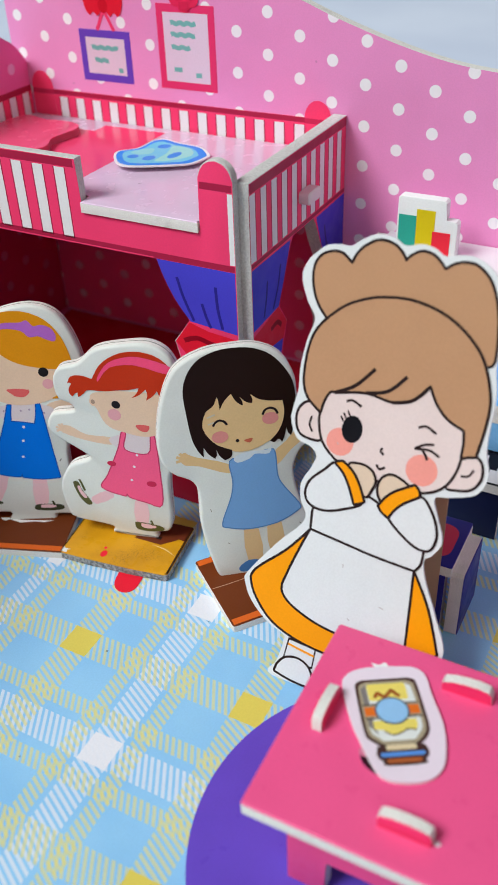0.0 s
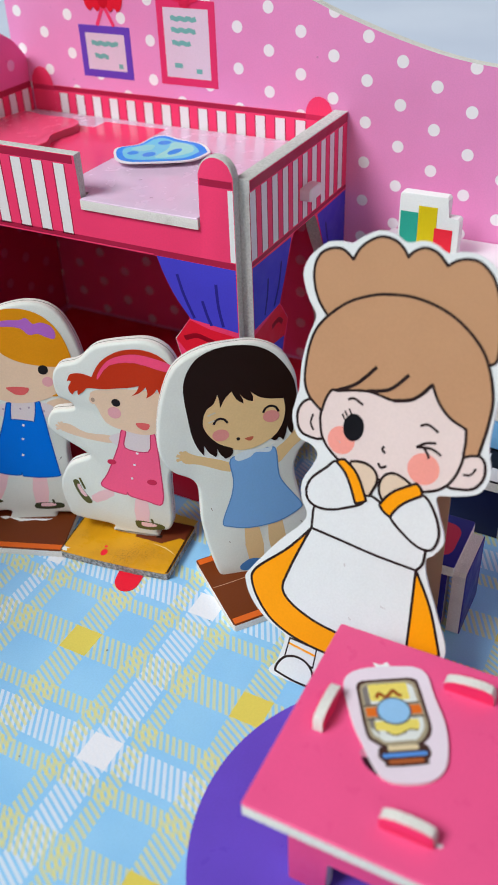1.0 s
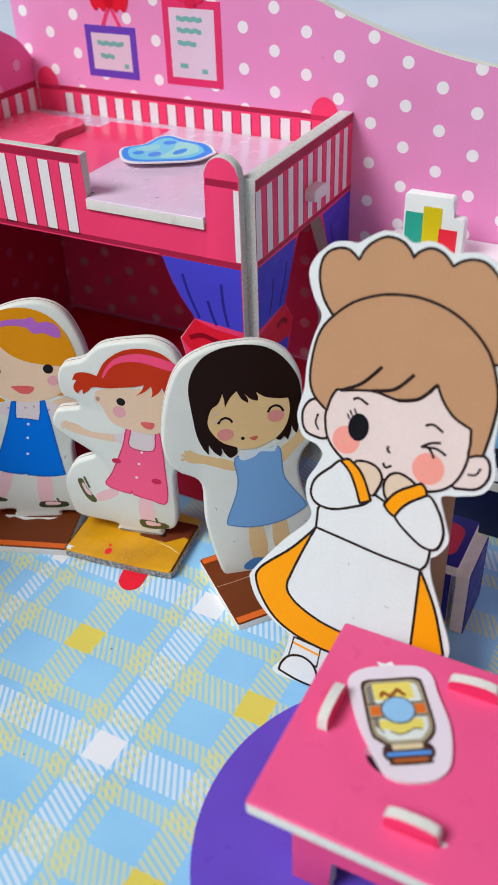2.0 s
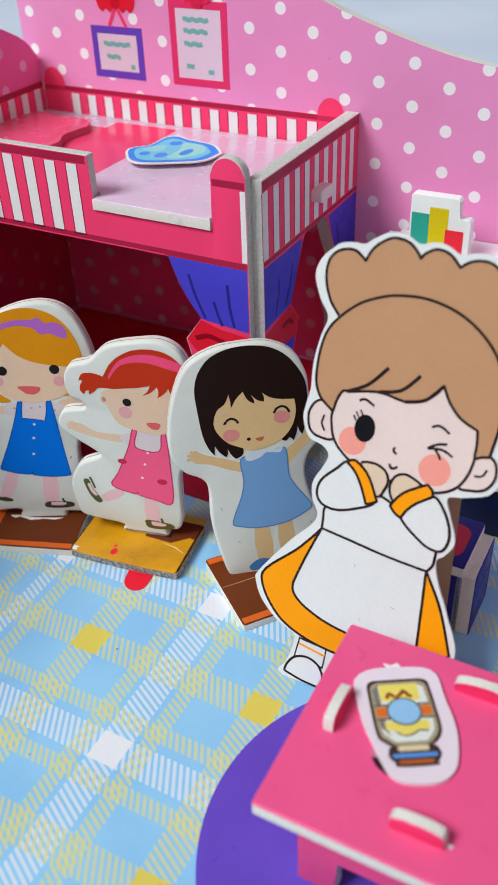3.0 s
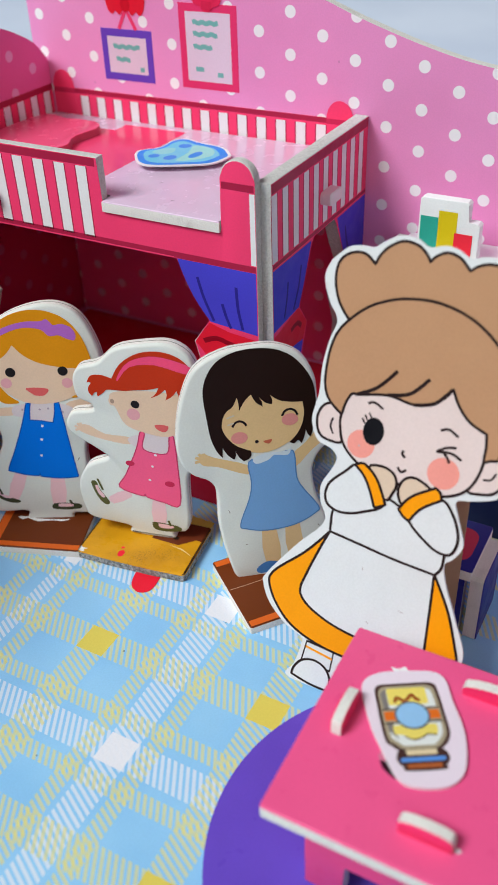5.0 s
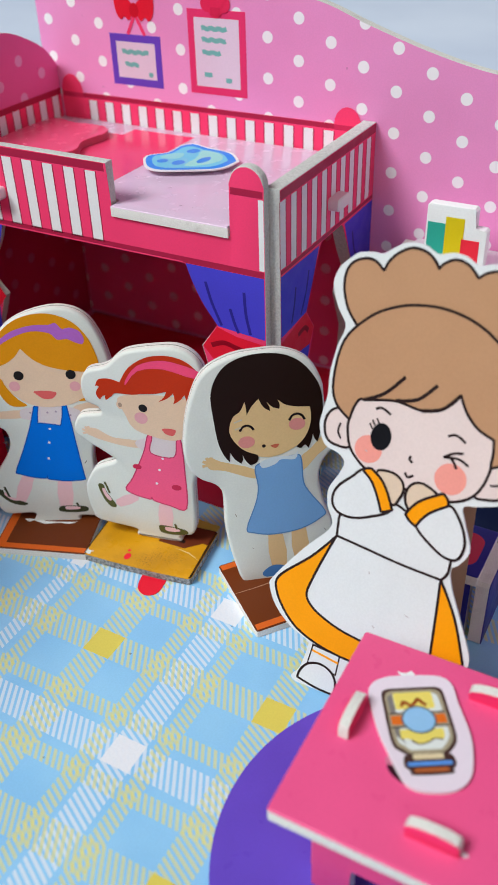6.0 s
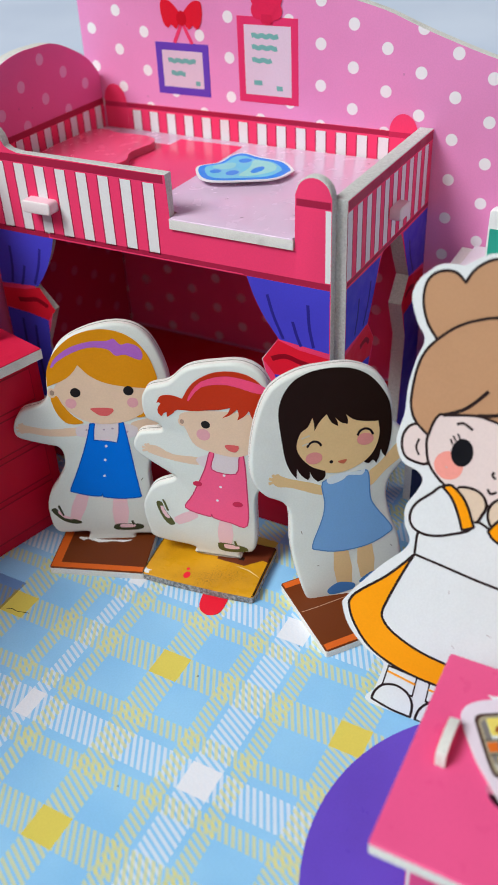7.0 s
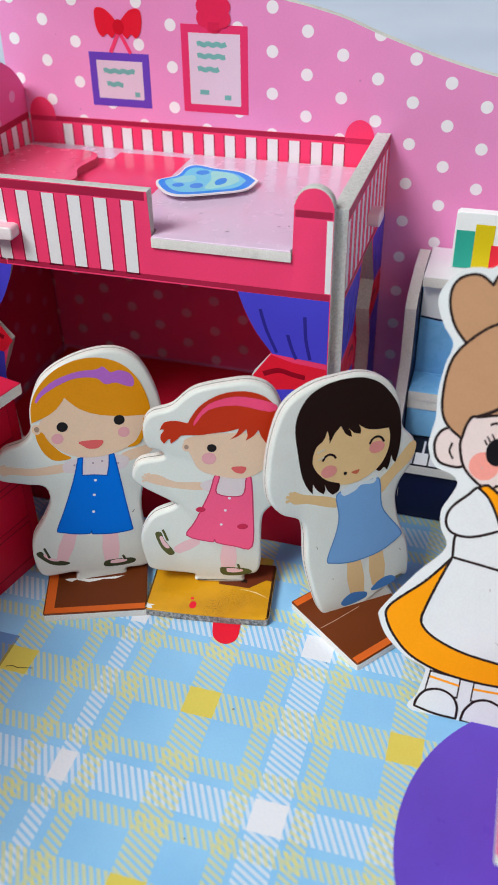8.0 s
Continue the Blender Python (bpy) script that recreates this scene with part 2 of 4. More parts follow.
def empty(name, m, label, category, group="", kind=""):
    ob = new(name)
    ob.empty_display_size = 0.005
    ob.matrix_basis = m
    return tagged(ob, label, category, group, kind)


def rect(x0, z0, x1, z1):
    return [(x0, z0), (x1, z0), (x1, z1), (x0, z1)]


def rounded(x0, z0, x1, z1, r, n=5):
    out = []
    for cx, cz, a in ((x1 - r, z0 + r, -90), (x1 - r, z1 - r, 0), (x0 + r, z1 - r, 90), (x0 + r, z0 + r, 180)):
        out += [(cx + r * math.cos(radians(a + 90 * k / n)), cz + r * math.sin(radians(a + 90 * k / n))) for k in range(n + 1)]
    return out

# ---- the setting ----
desk = Board().slab(rect(-1350, -280, 560, 1560), 30, desk_paint()).make("desk", m=lay(0, 0, -4.5))
tagged(desk, "pale blue-white desk top under the toy room", "desk", kind="structure")

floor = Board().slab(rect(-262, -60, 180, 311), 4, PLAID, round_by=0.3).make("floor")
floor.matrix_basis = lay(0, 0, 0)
tagged(floor, "floor board printed with blue and yellow plaid", "floor", kind="structure")

BACK_TOP = curve([(180, 150), (120, 145), (60, 143), (0, 144), (-40, 144.5), (-58, 145), (-75, 147), (-94, 151.5), (-115, 158), (-132, 164), (-152, 168.5), (-175, 172), (-200, 173), (-230, 170), (-262, 164)])
wall_back = Board().slab([(-262, 0), (180, 0)] + BACK_TOP, 4.5, PINK_WALL).make("wall_north", m=place(0, 304, 0))
tagged(wall_back, "pink foam-board wall with white polka dots and wavy top", "wall", kind="structure")

# the unseen stretch before y = 172 is added to shade dresser and floor
SIDE_TOP = curve([(304, 134), (298, 141), (290, 146), (278, 151), (266, 152), (255, 151.5), (244, 149), (232, 144.5), (220, 139), (208, 132), (196, 118), (184, 106), (172, 102), (160, 109), (140, 125), (110, 137), (60, 139), (0, 138), (-58, 137)])
wall_left = Board().slab([(-58, 0), (304, 0)] + SIDE_TOP, 5, PINK_SIDE_SHADED).make("wall_west", m=place(-255, 0, 0, 90))
tagged(wall_left, "pink dotted side wall with a rounded top and an added, unseen front stretch", "wall", kind="structure")

rug = Board().slab(ring(0, 0, 55, n=96), 0.5, printed(106, 78, 202, 0.34, 0.2)).make("rug", m=lay(-15.5, 119, 0.55))
tagged(rug, "round violet paper rug lying on the plaid floor", "rug")


# ---- wall prints ----
PAPER = printed(236, 214, 234)
TEAL = printed(126, 190, 186)


def wall_picture(name, x0, z0, x1, z1, frame_mat, border, rows, label):
    thing = empty(name, place(0, 303.9, 0), label, "picture")
    Board().slab(rect(x0, z0, x1, z1), 0.1, frame_mat, frame_mat, round_by=0).make("frame", thing)
    sheet = Board().area(rect(x0 + border, z0 + border, x1 - border, z1 - border), 1, PAPER)
    for u0, u1, v in rows:
        steps = max(2, int((u1 - u0) / 0.9))
        wave = [(u0 + (u1 - u0) * k / steps, v + 0.3 * math.sin(k * 1.7)) for k in range(steps + 1)]
        sheet.line(wave if u1 - u0 > 4 else [(u0, v), (u1, v)], 1.7, 2, TEAL)
    sheet.make("sheet", thing, "pale sheet with green scribbled lines")
    return thing


pic = wall_picture("picture_frame", -226, 129.3, -202, 148.5, printed(112, 74, 200), 2.8,
                   [(-220.5, -208, 142), (-219.5, -213, 137.3), (-208.5, -206.5, 134)], "small violet picture frame printed on the pink wall")
bow = Board()
bow.line([(-219, 148.5), (-215, 156)], 1.4, 1, HOT).line([(-211, 148.5), (-215, 156)], 1.4, 2, HOT)
bow.area(spline([(-215, 158), (-219.5, 163), (-223.6, 163.4), (-224.2, 159.4), (-223.2, 155.4), (-221.4, 153.8), (-219.8, 155), (-218, 153.6), (-216.6, 155)]), 3, RED)
bow.area(spline([(-215, 158), (-210.5, 163), (-206.4, 163.4), (-205.8, 159.4), (-206.8, 155.4), (-208.6, 153.8), (-210.2, 155), (-212, 153.6), (-213.4, 155)]), 4, RED).area(ring(-215, 157.4, 2.2, 2.6), 5, printed(214, 22, 46))
bow.make("bow", pic, "red ribbon bow", pose(2.0 * K, 0, 0))
pic2 = wall_picture("picture_frame", -189, 129.3, -164, 159.5, printed(238, 58, 116), 2.8,
                    [(-183, -172, 153), (-183, -172.5, 149), (-183, -175, 144.5), (-182.5, -179, 136.5), (-173, -170.5, 135)], "tall hot-pink picture frame printed on the wall")
clip = Board()
for k in range(6):
    a = radians(90 + 60 * k)
    clip.area(ring(-176.5 + 3.9 * math.cos(a), 163.6 + 3.9 * math.sin(a), 3.0, n=20), 3 + k, printed(236, 44, 92))
clip.area(ring(-176.5, 163.6, 4.2), 10, printed(236, 44, 92)).area(rect(-178.6, 157.6, -174.4, 160.4), 11, printed(224, 38, 84))
clip.make("flower", pic2, "red flower clip")

# ---- bunk bed ----
bed = empty("bunk_bed", place(0, 0, 0), "pink foam-board bunk bed with white stripes and violet curtains", "bed")


def stripes(panel, u0, u1, z0, z1, first, period, width):
    """White stripes with dark edges, each a print of its own on the panel."""
    u, mesh = first, None
    while u + width < u1:
        if u > u0:
            if mesh is None:
                b = Board().area(rect(0, z0, width, z1), 1, WHITE).area(rect(-0.45, z0, 0, z1), 1, TRIM).area(rect(width, z0, width + 0.45, z1), 1, TRIM)
                ob = b.make("stripe", panel, "", pose(u * K, 0, 0))
                mesh = ob.data
            else:
                ob = new("stripe", mesh)
                ob.parent = panel
                ob.matrix_basis = pose(u * K, 0, 0)
        u += period


def trim(panel, *boxes):
    for box in boxes:
        Board().area(rect(*box), 1, TRIM).make("trim", panel, "dark red trim")


def curtain(panel, upper, lower, tie, folds, crease):
    """A printed curtain gathered by a red tie."""
    b = Board().area(upper, 1, VIOLET).area(lower, 1, VIOLET)
    for fold in folds:
        b.line(curve(fold), 1.1, 2, FOLD)
    b.make("curtain", panel, "violet curtain print with dark folds")
    Board().area(tie, 2, RED).line(curve(crease), 1.8, 3, printed(150, 10, 34)).make("curtain_tie", panel, "red curtain tie")


def half_round(x0, x1, z, rise, n=12):
    cx, r = (x0 + x1) / 2, (x1 - x0) / 2
    return [(cx + r * math.cos(math.pi * k / n), z + rise * math.sin(math.pi * k / n)) for k in range(n + 1)]


FRONT_Y, FRONT_T = 223.5, 3.2
LEG_L = [(-232, 0), (-234, 30), (-236, 52), (-232, 61), (-229, 68.5)] + curve([(-237, 77.5), (-231, 84.5), (-226.6, 92), (-224, 98.5)])
LEG_R = curve([(-144.4, 98.5), (-142.2, 92), (-138.4, 84.5), (-133, 77.5)]) + [(-140, 68.5), (-138, 61), (-133.5, 52), (-135, 30), (-137, 0)]
front = ([(-253, 0)] + LEG_L + LEG_R + [(-114.6, 0), (-114.6, 126.5)] + half_round(-126.6, -114.6, 127.5, 6)
         + [(-126.6, 126.5), (-126.6, 110.2), (-172.3, 110.2), (-172.3, 127.8), (-233, 127.8), (-236.5, 128.4)] + half_round(-253, -238.5, 129.5, 7.0) + [(-253, 127)])
front_panel = Board().slab(front, FRONT_T, HOT, FOAM_SHADED, printed(150, 30, 60), rim=True).make("front_panel", bed, "striped front board with cut-out curtains", place(0, FRONT_Y, 0))
stripes(front_panel, -252, -173, 99.8, 124.2, -181.4 - 9.0 * 8, 9.0, 4.1)
trim(front_panel, (-252.5, 124.6, -173.5, 127.3), (-126.2, 124.2, -115.0, 126.4), (-224.5, 98.7, -145.4, 100.4), (-145.4, 98.3, -115.0, 100.4), (-252.5, 98.2, -225, 100.4))
Board().area(rect(-116.6, 100.7, -114.8, 123.8), 1, WHITE).make("edge_strip", front_panel, "narrow white unprinted strip")
for sgn, ox in ((1, -114.6), (-1, -253)):
    def mx(*pts):
        return [(ox - sgn * (-114.6 - u), v) for u, v in pts]
    curtain(front_panel, mx((-115.0, 98.2), *curve([(-144.3, 98.2), (-142.1, 92), (-138.3, 84.5), (-133.0, 77.4)]), (-115.0, 76)),
            mx((-115.0, 65.5), (-126, 65), (-135, 63.5), (-133.8, 52), (-135.2, 30), (-136.6, 0.5), (-115.0, 0.5)),
            mx((-115.0, 74), (-126, 75), (-133.4, 77), (-139.4, 68.5), (-135, 63.5), (-126, 65), (-115.0, 66)),
            [mx((-137, 93), (-135, 86), (-131.5, 78)), mx((-128, 85), (-126.5, 80), (-125, 76.5)), mx((-122.5, 92), (-122, 84), (-120.5, 77)),
             mx((-128, 60), (-127, 45), (-128, 20)), mx((-122, 62), (-121.5, 45), (-122, 15))],
            mx((-136, 69.5), (-131, 71.5), (-126, 70.6), (-122, 70)))

# the end board stands along y; its outline's first axis is y
EY0, EY1 = FRONT_Y + FRONT_T + 0.2, 303.7
END_T = 5.0
end_l = [(250, 0), (248, 30), (246, 52), (250, 61), (253, 68.5), (246, 77.5), (251, 86), (256, 96), (258, 98.5)]
end_r = [(275, 98.5), (277, 96), (282, 86), (287, 77.5), (280, 68.5), (283, 61), (287, 52), (285, 30), (283, 0)]
end_panel = Board().slab([(EY0, 0)] + end_l + end_r + [(EY1, 0), (EY1, 126.5), (EY0, 126.5)], END_T, HOT, FOAM_SHADED, HOT, round_by=0.2, rim=True).make("end_panel", bed, "striped end board with cut-out curtains", place(-111.0, 0, 0, 90))
stripes(end_panel, EY0 + 0.1, EY1 - 0.5, 100.4, 122.6, EY0 + 0.2, 7.6, 3.7)
trim(end_panel, (EY0 + 0.4, 123, EY1 - 0.4, 126.1), (EY0 + 0.4, 98.6, EY1 - 0.4, 100))
curtain(end_panel, [(EY0 + 0.4, 98), (256, 97.6), (251, 86), (246.3, 77), (EY0 + 0.4, 76)], [(EY0 + 0.4, 65.5), (249.5, 63), (246.3, 52), (249.5, 0.5), (EY0 + 0.4, 0.5)],
        [(EY0 + 0.4, 74), (246, 77), (252.5, 68.5), (249.5, 63), (EY0 + 0.4, 66)], [[(248, 92), (246, 85), (242, 78)], [(238, 90), (237, 84), (235, 78)]], [(240, 71), (245, 71.5), (248, 69)])
curtain(end_panel, [(EY1 - 0.4, 98), (277.5, 97.6), (282.4, 86), (286.7, 77), (EY1 - 0.4, 76)], [(EY1 - 0.4, 65.5), (283.5, 63), (286.7, 52), (283.5, 0.5), (EY1 - 0.4, 0.5)],
        [(EY1 - 0.4, 74), (287, 77), (280.5, 68.5), (283.5, 63), (EY1 - 0.4, 66)], [[(285, 92), (287, 85), (291, 78)]], [(284, 70), (288, 71.5), (293, 71)])

# printed back rail and finials on the walls
back_rail = Board().slab(rect(-243, 106, -127.6, 124), 0.2, HOT, HOT, round_by=0).make("back_rail", bed, "striped back rail printed on the wall", place(0, 303.8, 0))
stripes(back_rail, -243, -127.6, 106, 121.3, -165.1 - 8.35 * 10, 8.35, 3.9)
trim(back_rail, (-243, 122.1, -127.6, 124))
for x0, x1, rise in ((-254, -243, 7), (-127.6, -117, 6.4)):
    Board().area([(x0, 106), (x1, 106)] + half_round(x0, x1, 124, rise), 1, HOT).area(rect(x0, 121.9, x1, 123.8), 2, printed(206, 44, 90)).make("finial", back_rail, "round-topped pink post print")
side_rail = Board().slab(rect(228, 106, 303.5, 125), 0.2, HOT, HOT, round_by=0).make("side_rail", bed, "striped side rail printed on the wall", place(-254.7, 0, 0, 90))
stripes(side_rail, 228, 303, 106, 122.5, 230.5, 8.35, 3.9)
trim(side_rail, (228, 122.6, 303.5, 125))

# these sheets paint the shade under the upper bunk onto both walls
Board().area(rect(-254.5, 20.5, -118, 105.5), 1, BUNK_SHADED).make("shaded_back", bed, "dotted pink wall print darkened for the shade in the lower bunk", place(0, 303.9, 0))
Board().area(rect(228, 20.5, 303.5, 105.5), 1, BUNK_SIDE_SHADED).make("shaded_side", bed, "dotted pink wall print darkened for the shade in the lower bunk", place(-254.8, 0, 0, 90))

LILAC = printed(226, 200, 226, 0.2, 0.06, True)
BLANKET = printed(240, 70, 116, 0.15)
mat_out = [(-172, FRONT_Y - 0.8), (-127.2, FRONT_Y - 0.8), (-127.2, 229), (-117.4, 229), (-117.4, 303), (-254, 303), (-254, 229), (-172, 229)]
mt = Board().slab(mat_out, 3.6, LILAC, FOAM, HOT)
mt.area(rect(-214, 229.5, -185.3, 298), 1, BLANKET).area(rect(-253.5, 229.5, -214, 290), 1, BLANKET)
for u, v, du, dv in ((-139.5, 250, 2.4, 0.3), (-131.5, 247, 2.2, 0.9), (-163.5, 245, 0.8, 1.0), (-136, 240.6, 0.9, 0.2), (-151, 232.5, 1.3, 0.2), (-126, 262, 1.4, -0.3)):
    mt.line([(u, v), (u + du, v + dv)], 0.32, 1, printed(92, 74, 92))
mt.make("mattress", bed, "lilac mattress board with a pink blanket print", pose(0, 0, 113.6 * K) @ FLAT)
pil = Board().slab(spline([(-250, 246), (-236, 247), (-224, 250), (-216, 255), (-214.6, 261), (-218, 268), (-217.4, 275), (-216.6, 282), (-220, 287.6), (-228, 289), (-238, 288), (-250, 288)], 5), 2.8, printed(246, 92, 134, 0.2), printed(206, 96, 126))
pil.make("pillow", bed, "flat pink pillow with a wavy edge", pose(0, 0, 116.5 * K) @ FLAT)


def peg(name, parent, m, label, half):
    """A rounded tab end that pokes through a board."""
    Board().slab(rounded(-half, -2.2, half, 2.2, 1.2, 3), 7, printed(244, 236, 238), printed(240, 200, 214), round_by=0.5).make(name, parent, label, m)


peg("tab", bed, place(-224.5, FRONT_Y - 5.0, 111), "rounded pale tab", 6.2)
peg("tab", bed, place(-107, 267.5, 109.6, 90), "rounded pale tab", 4.8)
low = Board().slab(rect(-252, 229.2, -117.5, 303), 4, printed(196, 24, 54), FOAM).make("lower_mattress", bed, "red lower bunk board", pose(0, 0, 20 * K) @ FLAT)
Board().slab(rect(-252, 0.3, -117.5, 27), 3.6, printed(206, 22, 56)).make("lower_rail", bed, "red lower front board", place(0, FRONT_Y - 3.8, 0))

# ---- blue paper cut-out on the bed ----
cl = Board()
CLOTH = [(-186.3, 264.4), (-186.2, 268.0), (-182.0, 273.9), (-182.2, 284.2), (-179.0, 288.0), (-171.1, 285.5), (-160.6, 283.8), (-153.3, 277.0), (-152.2, 273.2), (-153.9, 264.6), (-162.2, 258.5), (-172.5, 253.3), (-178.5, 254.3), (-183.5, 259.6)]
cloth_c = Vector((-171.7, 269.6))


def shrunk(pts, k, c):
    return [tuple(Vector(c) + (Vector(p) - Vector(c)) * k) for p in pts]


co = spline(CLOTH, 5)
cl.slab(co, 0.5, WHITE, WHITE, round_by=0)
cl.area(shrunk(co, 0.94, cloth_c), 1, printed(44, 148, 250))
cl.area(shrunk(co, 0.79, cloth_c), 2, printed(118, 210, 242))
for cx, cy, ra, rb in ((-177.6, 263.3, 2.4, 2.6), (-171.2, 264.1, 2.6, 3.4), (-164.5, 270.8, 2.2, 4.8), (-173.9, 278.9, 2.8, 3.2)):
    cl.area(ring(cx, cy, ra * 0.85, rb * 0.85), 3, printed(56, 150, 244))
cl.area(spline([(-171, 281), (-163, 280), (-158.5, 273), (-162, 265), (-167.5, 262), (-168.5, 272)]), 2.5, printed(160, 228, 226)).area(spline([(-180, 272), (-176, 275), (-173.6, 270), (-176, 266.5), (-181, 267)]), 2.6, printed(150, 224, 232))
for v in cl.bm.verts:  # the stiff paper card leans up at its near edge
    v.co.y -= (0.2 + 0.03 * (290 - v.co.z / K)) * K
cloth = cl.make("paper_hat", m=pose(0, 0, 114.7 * K) @ FLAT)
tagged(cloth, "curled blue paper cut-out with a white rim on the mattress", "paper cut-out")

# ---- paper and foam-board dolls ----
GIRL_A = dict(
    outline=[(12.5, 87), (20.8, 82.8), (25.8, 72), (27.2, 60.5), (24.5, 52.5), (28, 50.5), (31, 47), (31, 41.5), (25, 39), (20, 39), (17.5, 32.5), (17.5, 23.5), (19, 13.5), (18, 6.5), (15.5, 4.5), (9.5, 4.5), (8.5, 1.5), (-7.5, 1.5), (-7.5, 6), (-18.5, 6.5), (-21, 14), (-20, 22), (-15.5, 29), (-12.5, 35.5), (-13.5, 41.5), (-19.5, 43.5), (-27.5, 46.5), (-28, 51.5), (-24.5, 56.5), (-18, 58.5), (-15, 62), (-14, 70), (-9, 80), (1, 85.5)],
    hair=[[(-14.2, 65.6), (-13.5, 71.5), (-10.5, 77.5), (-4.5, 82.8), (2.5, 85.2), (9.5, 85), (16, 81.9), (20.5, 76), (22.9, 68.5), (23, 64)], [(23, 64), (20.5, 63.7), (13, 64.4), (6, 66), (0.8, 68.8), (-3, 73)], [(-3, 73), (-5.4, 70), (-8.8, 67.6), (-14.2, 65.6)]],
    face=[(-11.6, 62), (-11.9, 65), (-8.5, 69), (-3, 74), (3, 70), (14, 66.5), (21, 65), (20.9, 60.5), (18.6, 55.8), (15.2, 53), (10, 51.2), (3, 50.7), (-2.6, 52), (-7, 55), (-10, 58.6)],
    lock=[(-13.6, 61.5), (-12.5, 55.8), (-9.8, 51.8), (-6.4, 51), (-3.6, 51.6), (-6.6, 54), (-9.8, 58.4), (-11.4, 62)],
    band=[(-12, 73), (-10, 76), (-5, 79.4), (2, 81.3), (7.6, 81.3), (10, 82), (12, 79.8), (14.5, 80.2), (17.6, 79), (19, 76.5), (18.4, 74.2), (15.6, 75), (13.2, 76.2), (10, 76), (7.5, 78.4), (1.5, 79.2), (-4.5, 77.4), (-9.5, 74.6), (-11.5, 72.5)],
    dots=[(-5, 63), (13, 63), (-7, 59), (14, 58.5), (3, 42), (2, 36.5), (1, 30)],
    mouth=[(-0.5, 57), (7, 56.5), (5.5, 54), (2.5, 54), (1, 55)],
    dress=[[(-1.5, 51), (0, 51)], [(0, 51), (-0.6, 48), (-1, 44.5)], [(-1, 44.5), (3, 44), (7, 43.2)], [(7, 43.2), (8, 47), (8.5, 51)], [(8.5, 51), (10, 51)], [(10, 51), (10.8, 44), (12, 32), (13.2, 21.6)], [(13.2, 21.6), (12.6, 20.6), (6, 20.3), (-0.4, 21.2)], [(-0.4, 21.2), (-0.6, 22.6)], [(-0.6, 22.6), (-1.4, 21.6), (-6, 22.2), (-11.2, 23.8)], [(-11.2, 23.8), (-11.6, 25), (-8, 33), (-4, 43), (-1.5, 51)]],
    shirt=[(-6, 50), (0.5, 51), (8.5, 51), (14.5, 49), (13.5, 45.5), (9.5, 44.5), (7, 43), (-0.5, 44), (-2.5, 45.5), (-6.5, 46.5)],
    arm=[(-26, 51.8), (-23, 51), (-15.5, 49.3), (-6, 49.6), (-6, 46.6), (-16, 46.6), (-23, 48.2), (-26, 48.2)],
    legA=[(-10, 22.5), (-5.5, 22), (-10, 11.5), (-13.5, 13)],
    legB=[(3, 20.5), (8, 20), (7, 8.5), (2.5, 9)],
    shoeA=[(-20, 16), (-18, 17), (-16.5, 14), (-9.5, 11), (-11.5, 10), (-16, 11.5)],
    shoeB=[(2, 8.5), (4, 9.5), (12, 9), (12.5, 7), (7.5, 6.5), (2.5, 7)],
    armR=[(12.5, 50.5), (17, 52), (22, 52.6), (22.6, 50.4), (18, 48.4), (13.5, 47.6)],
)
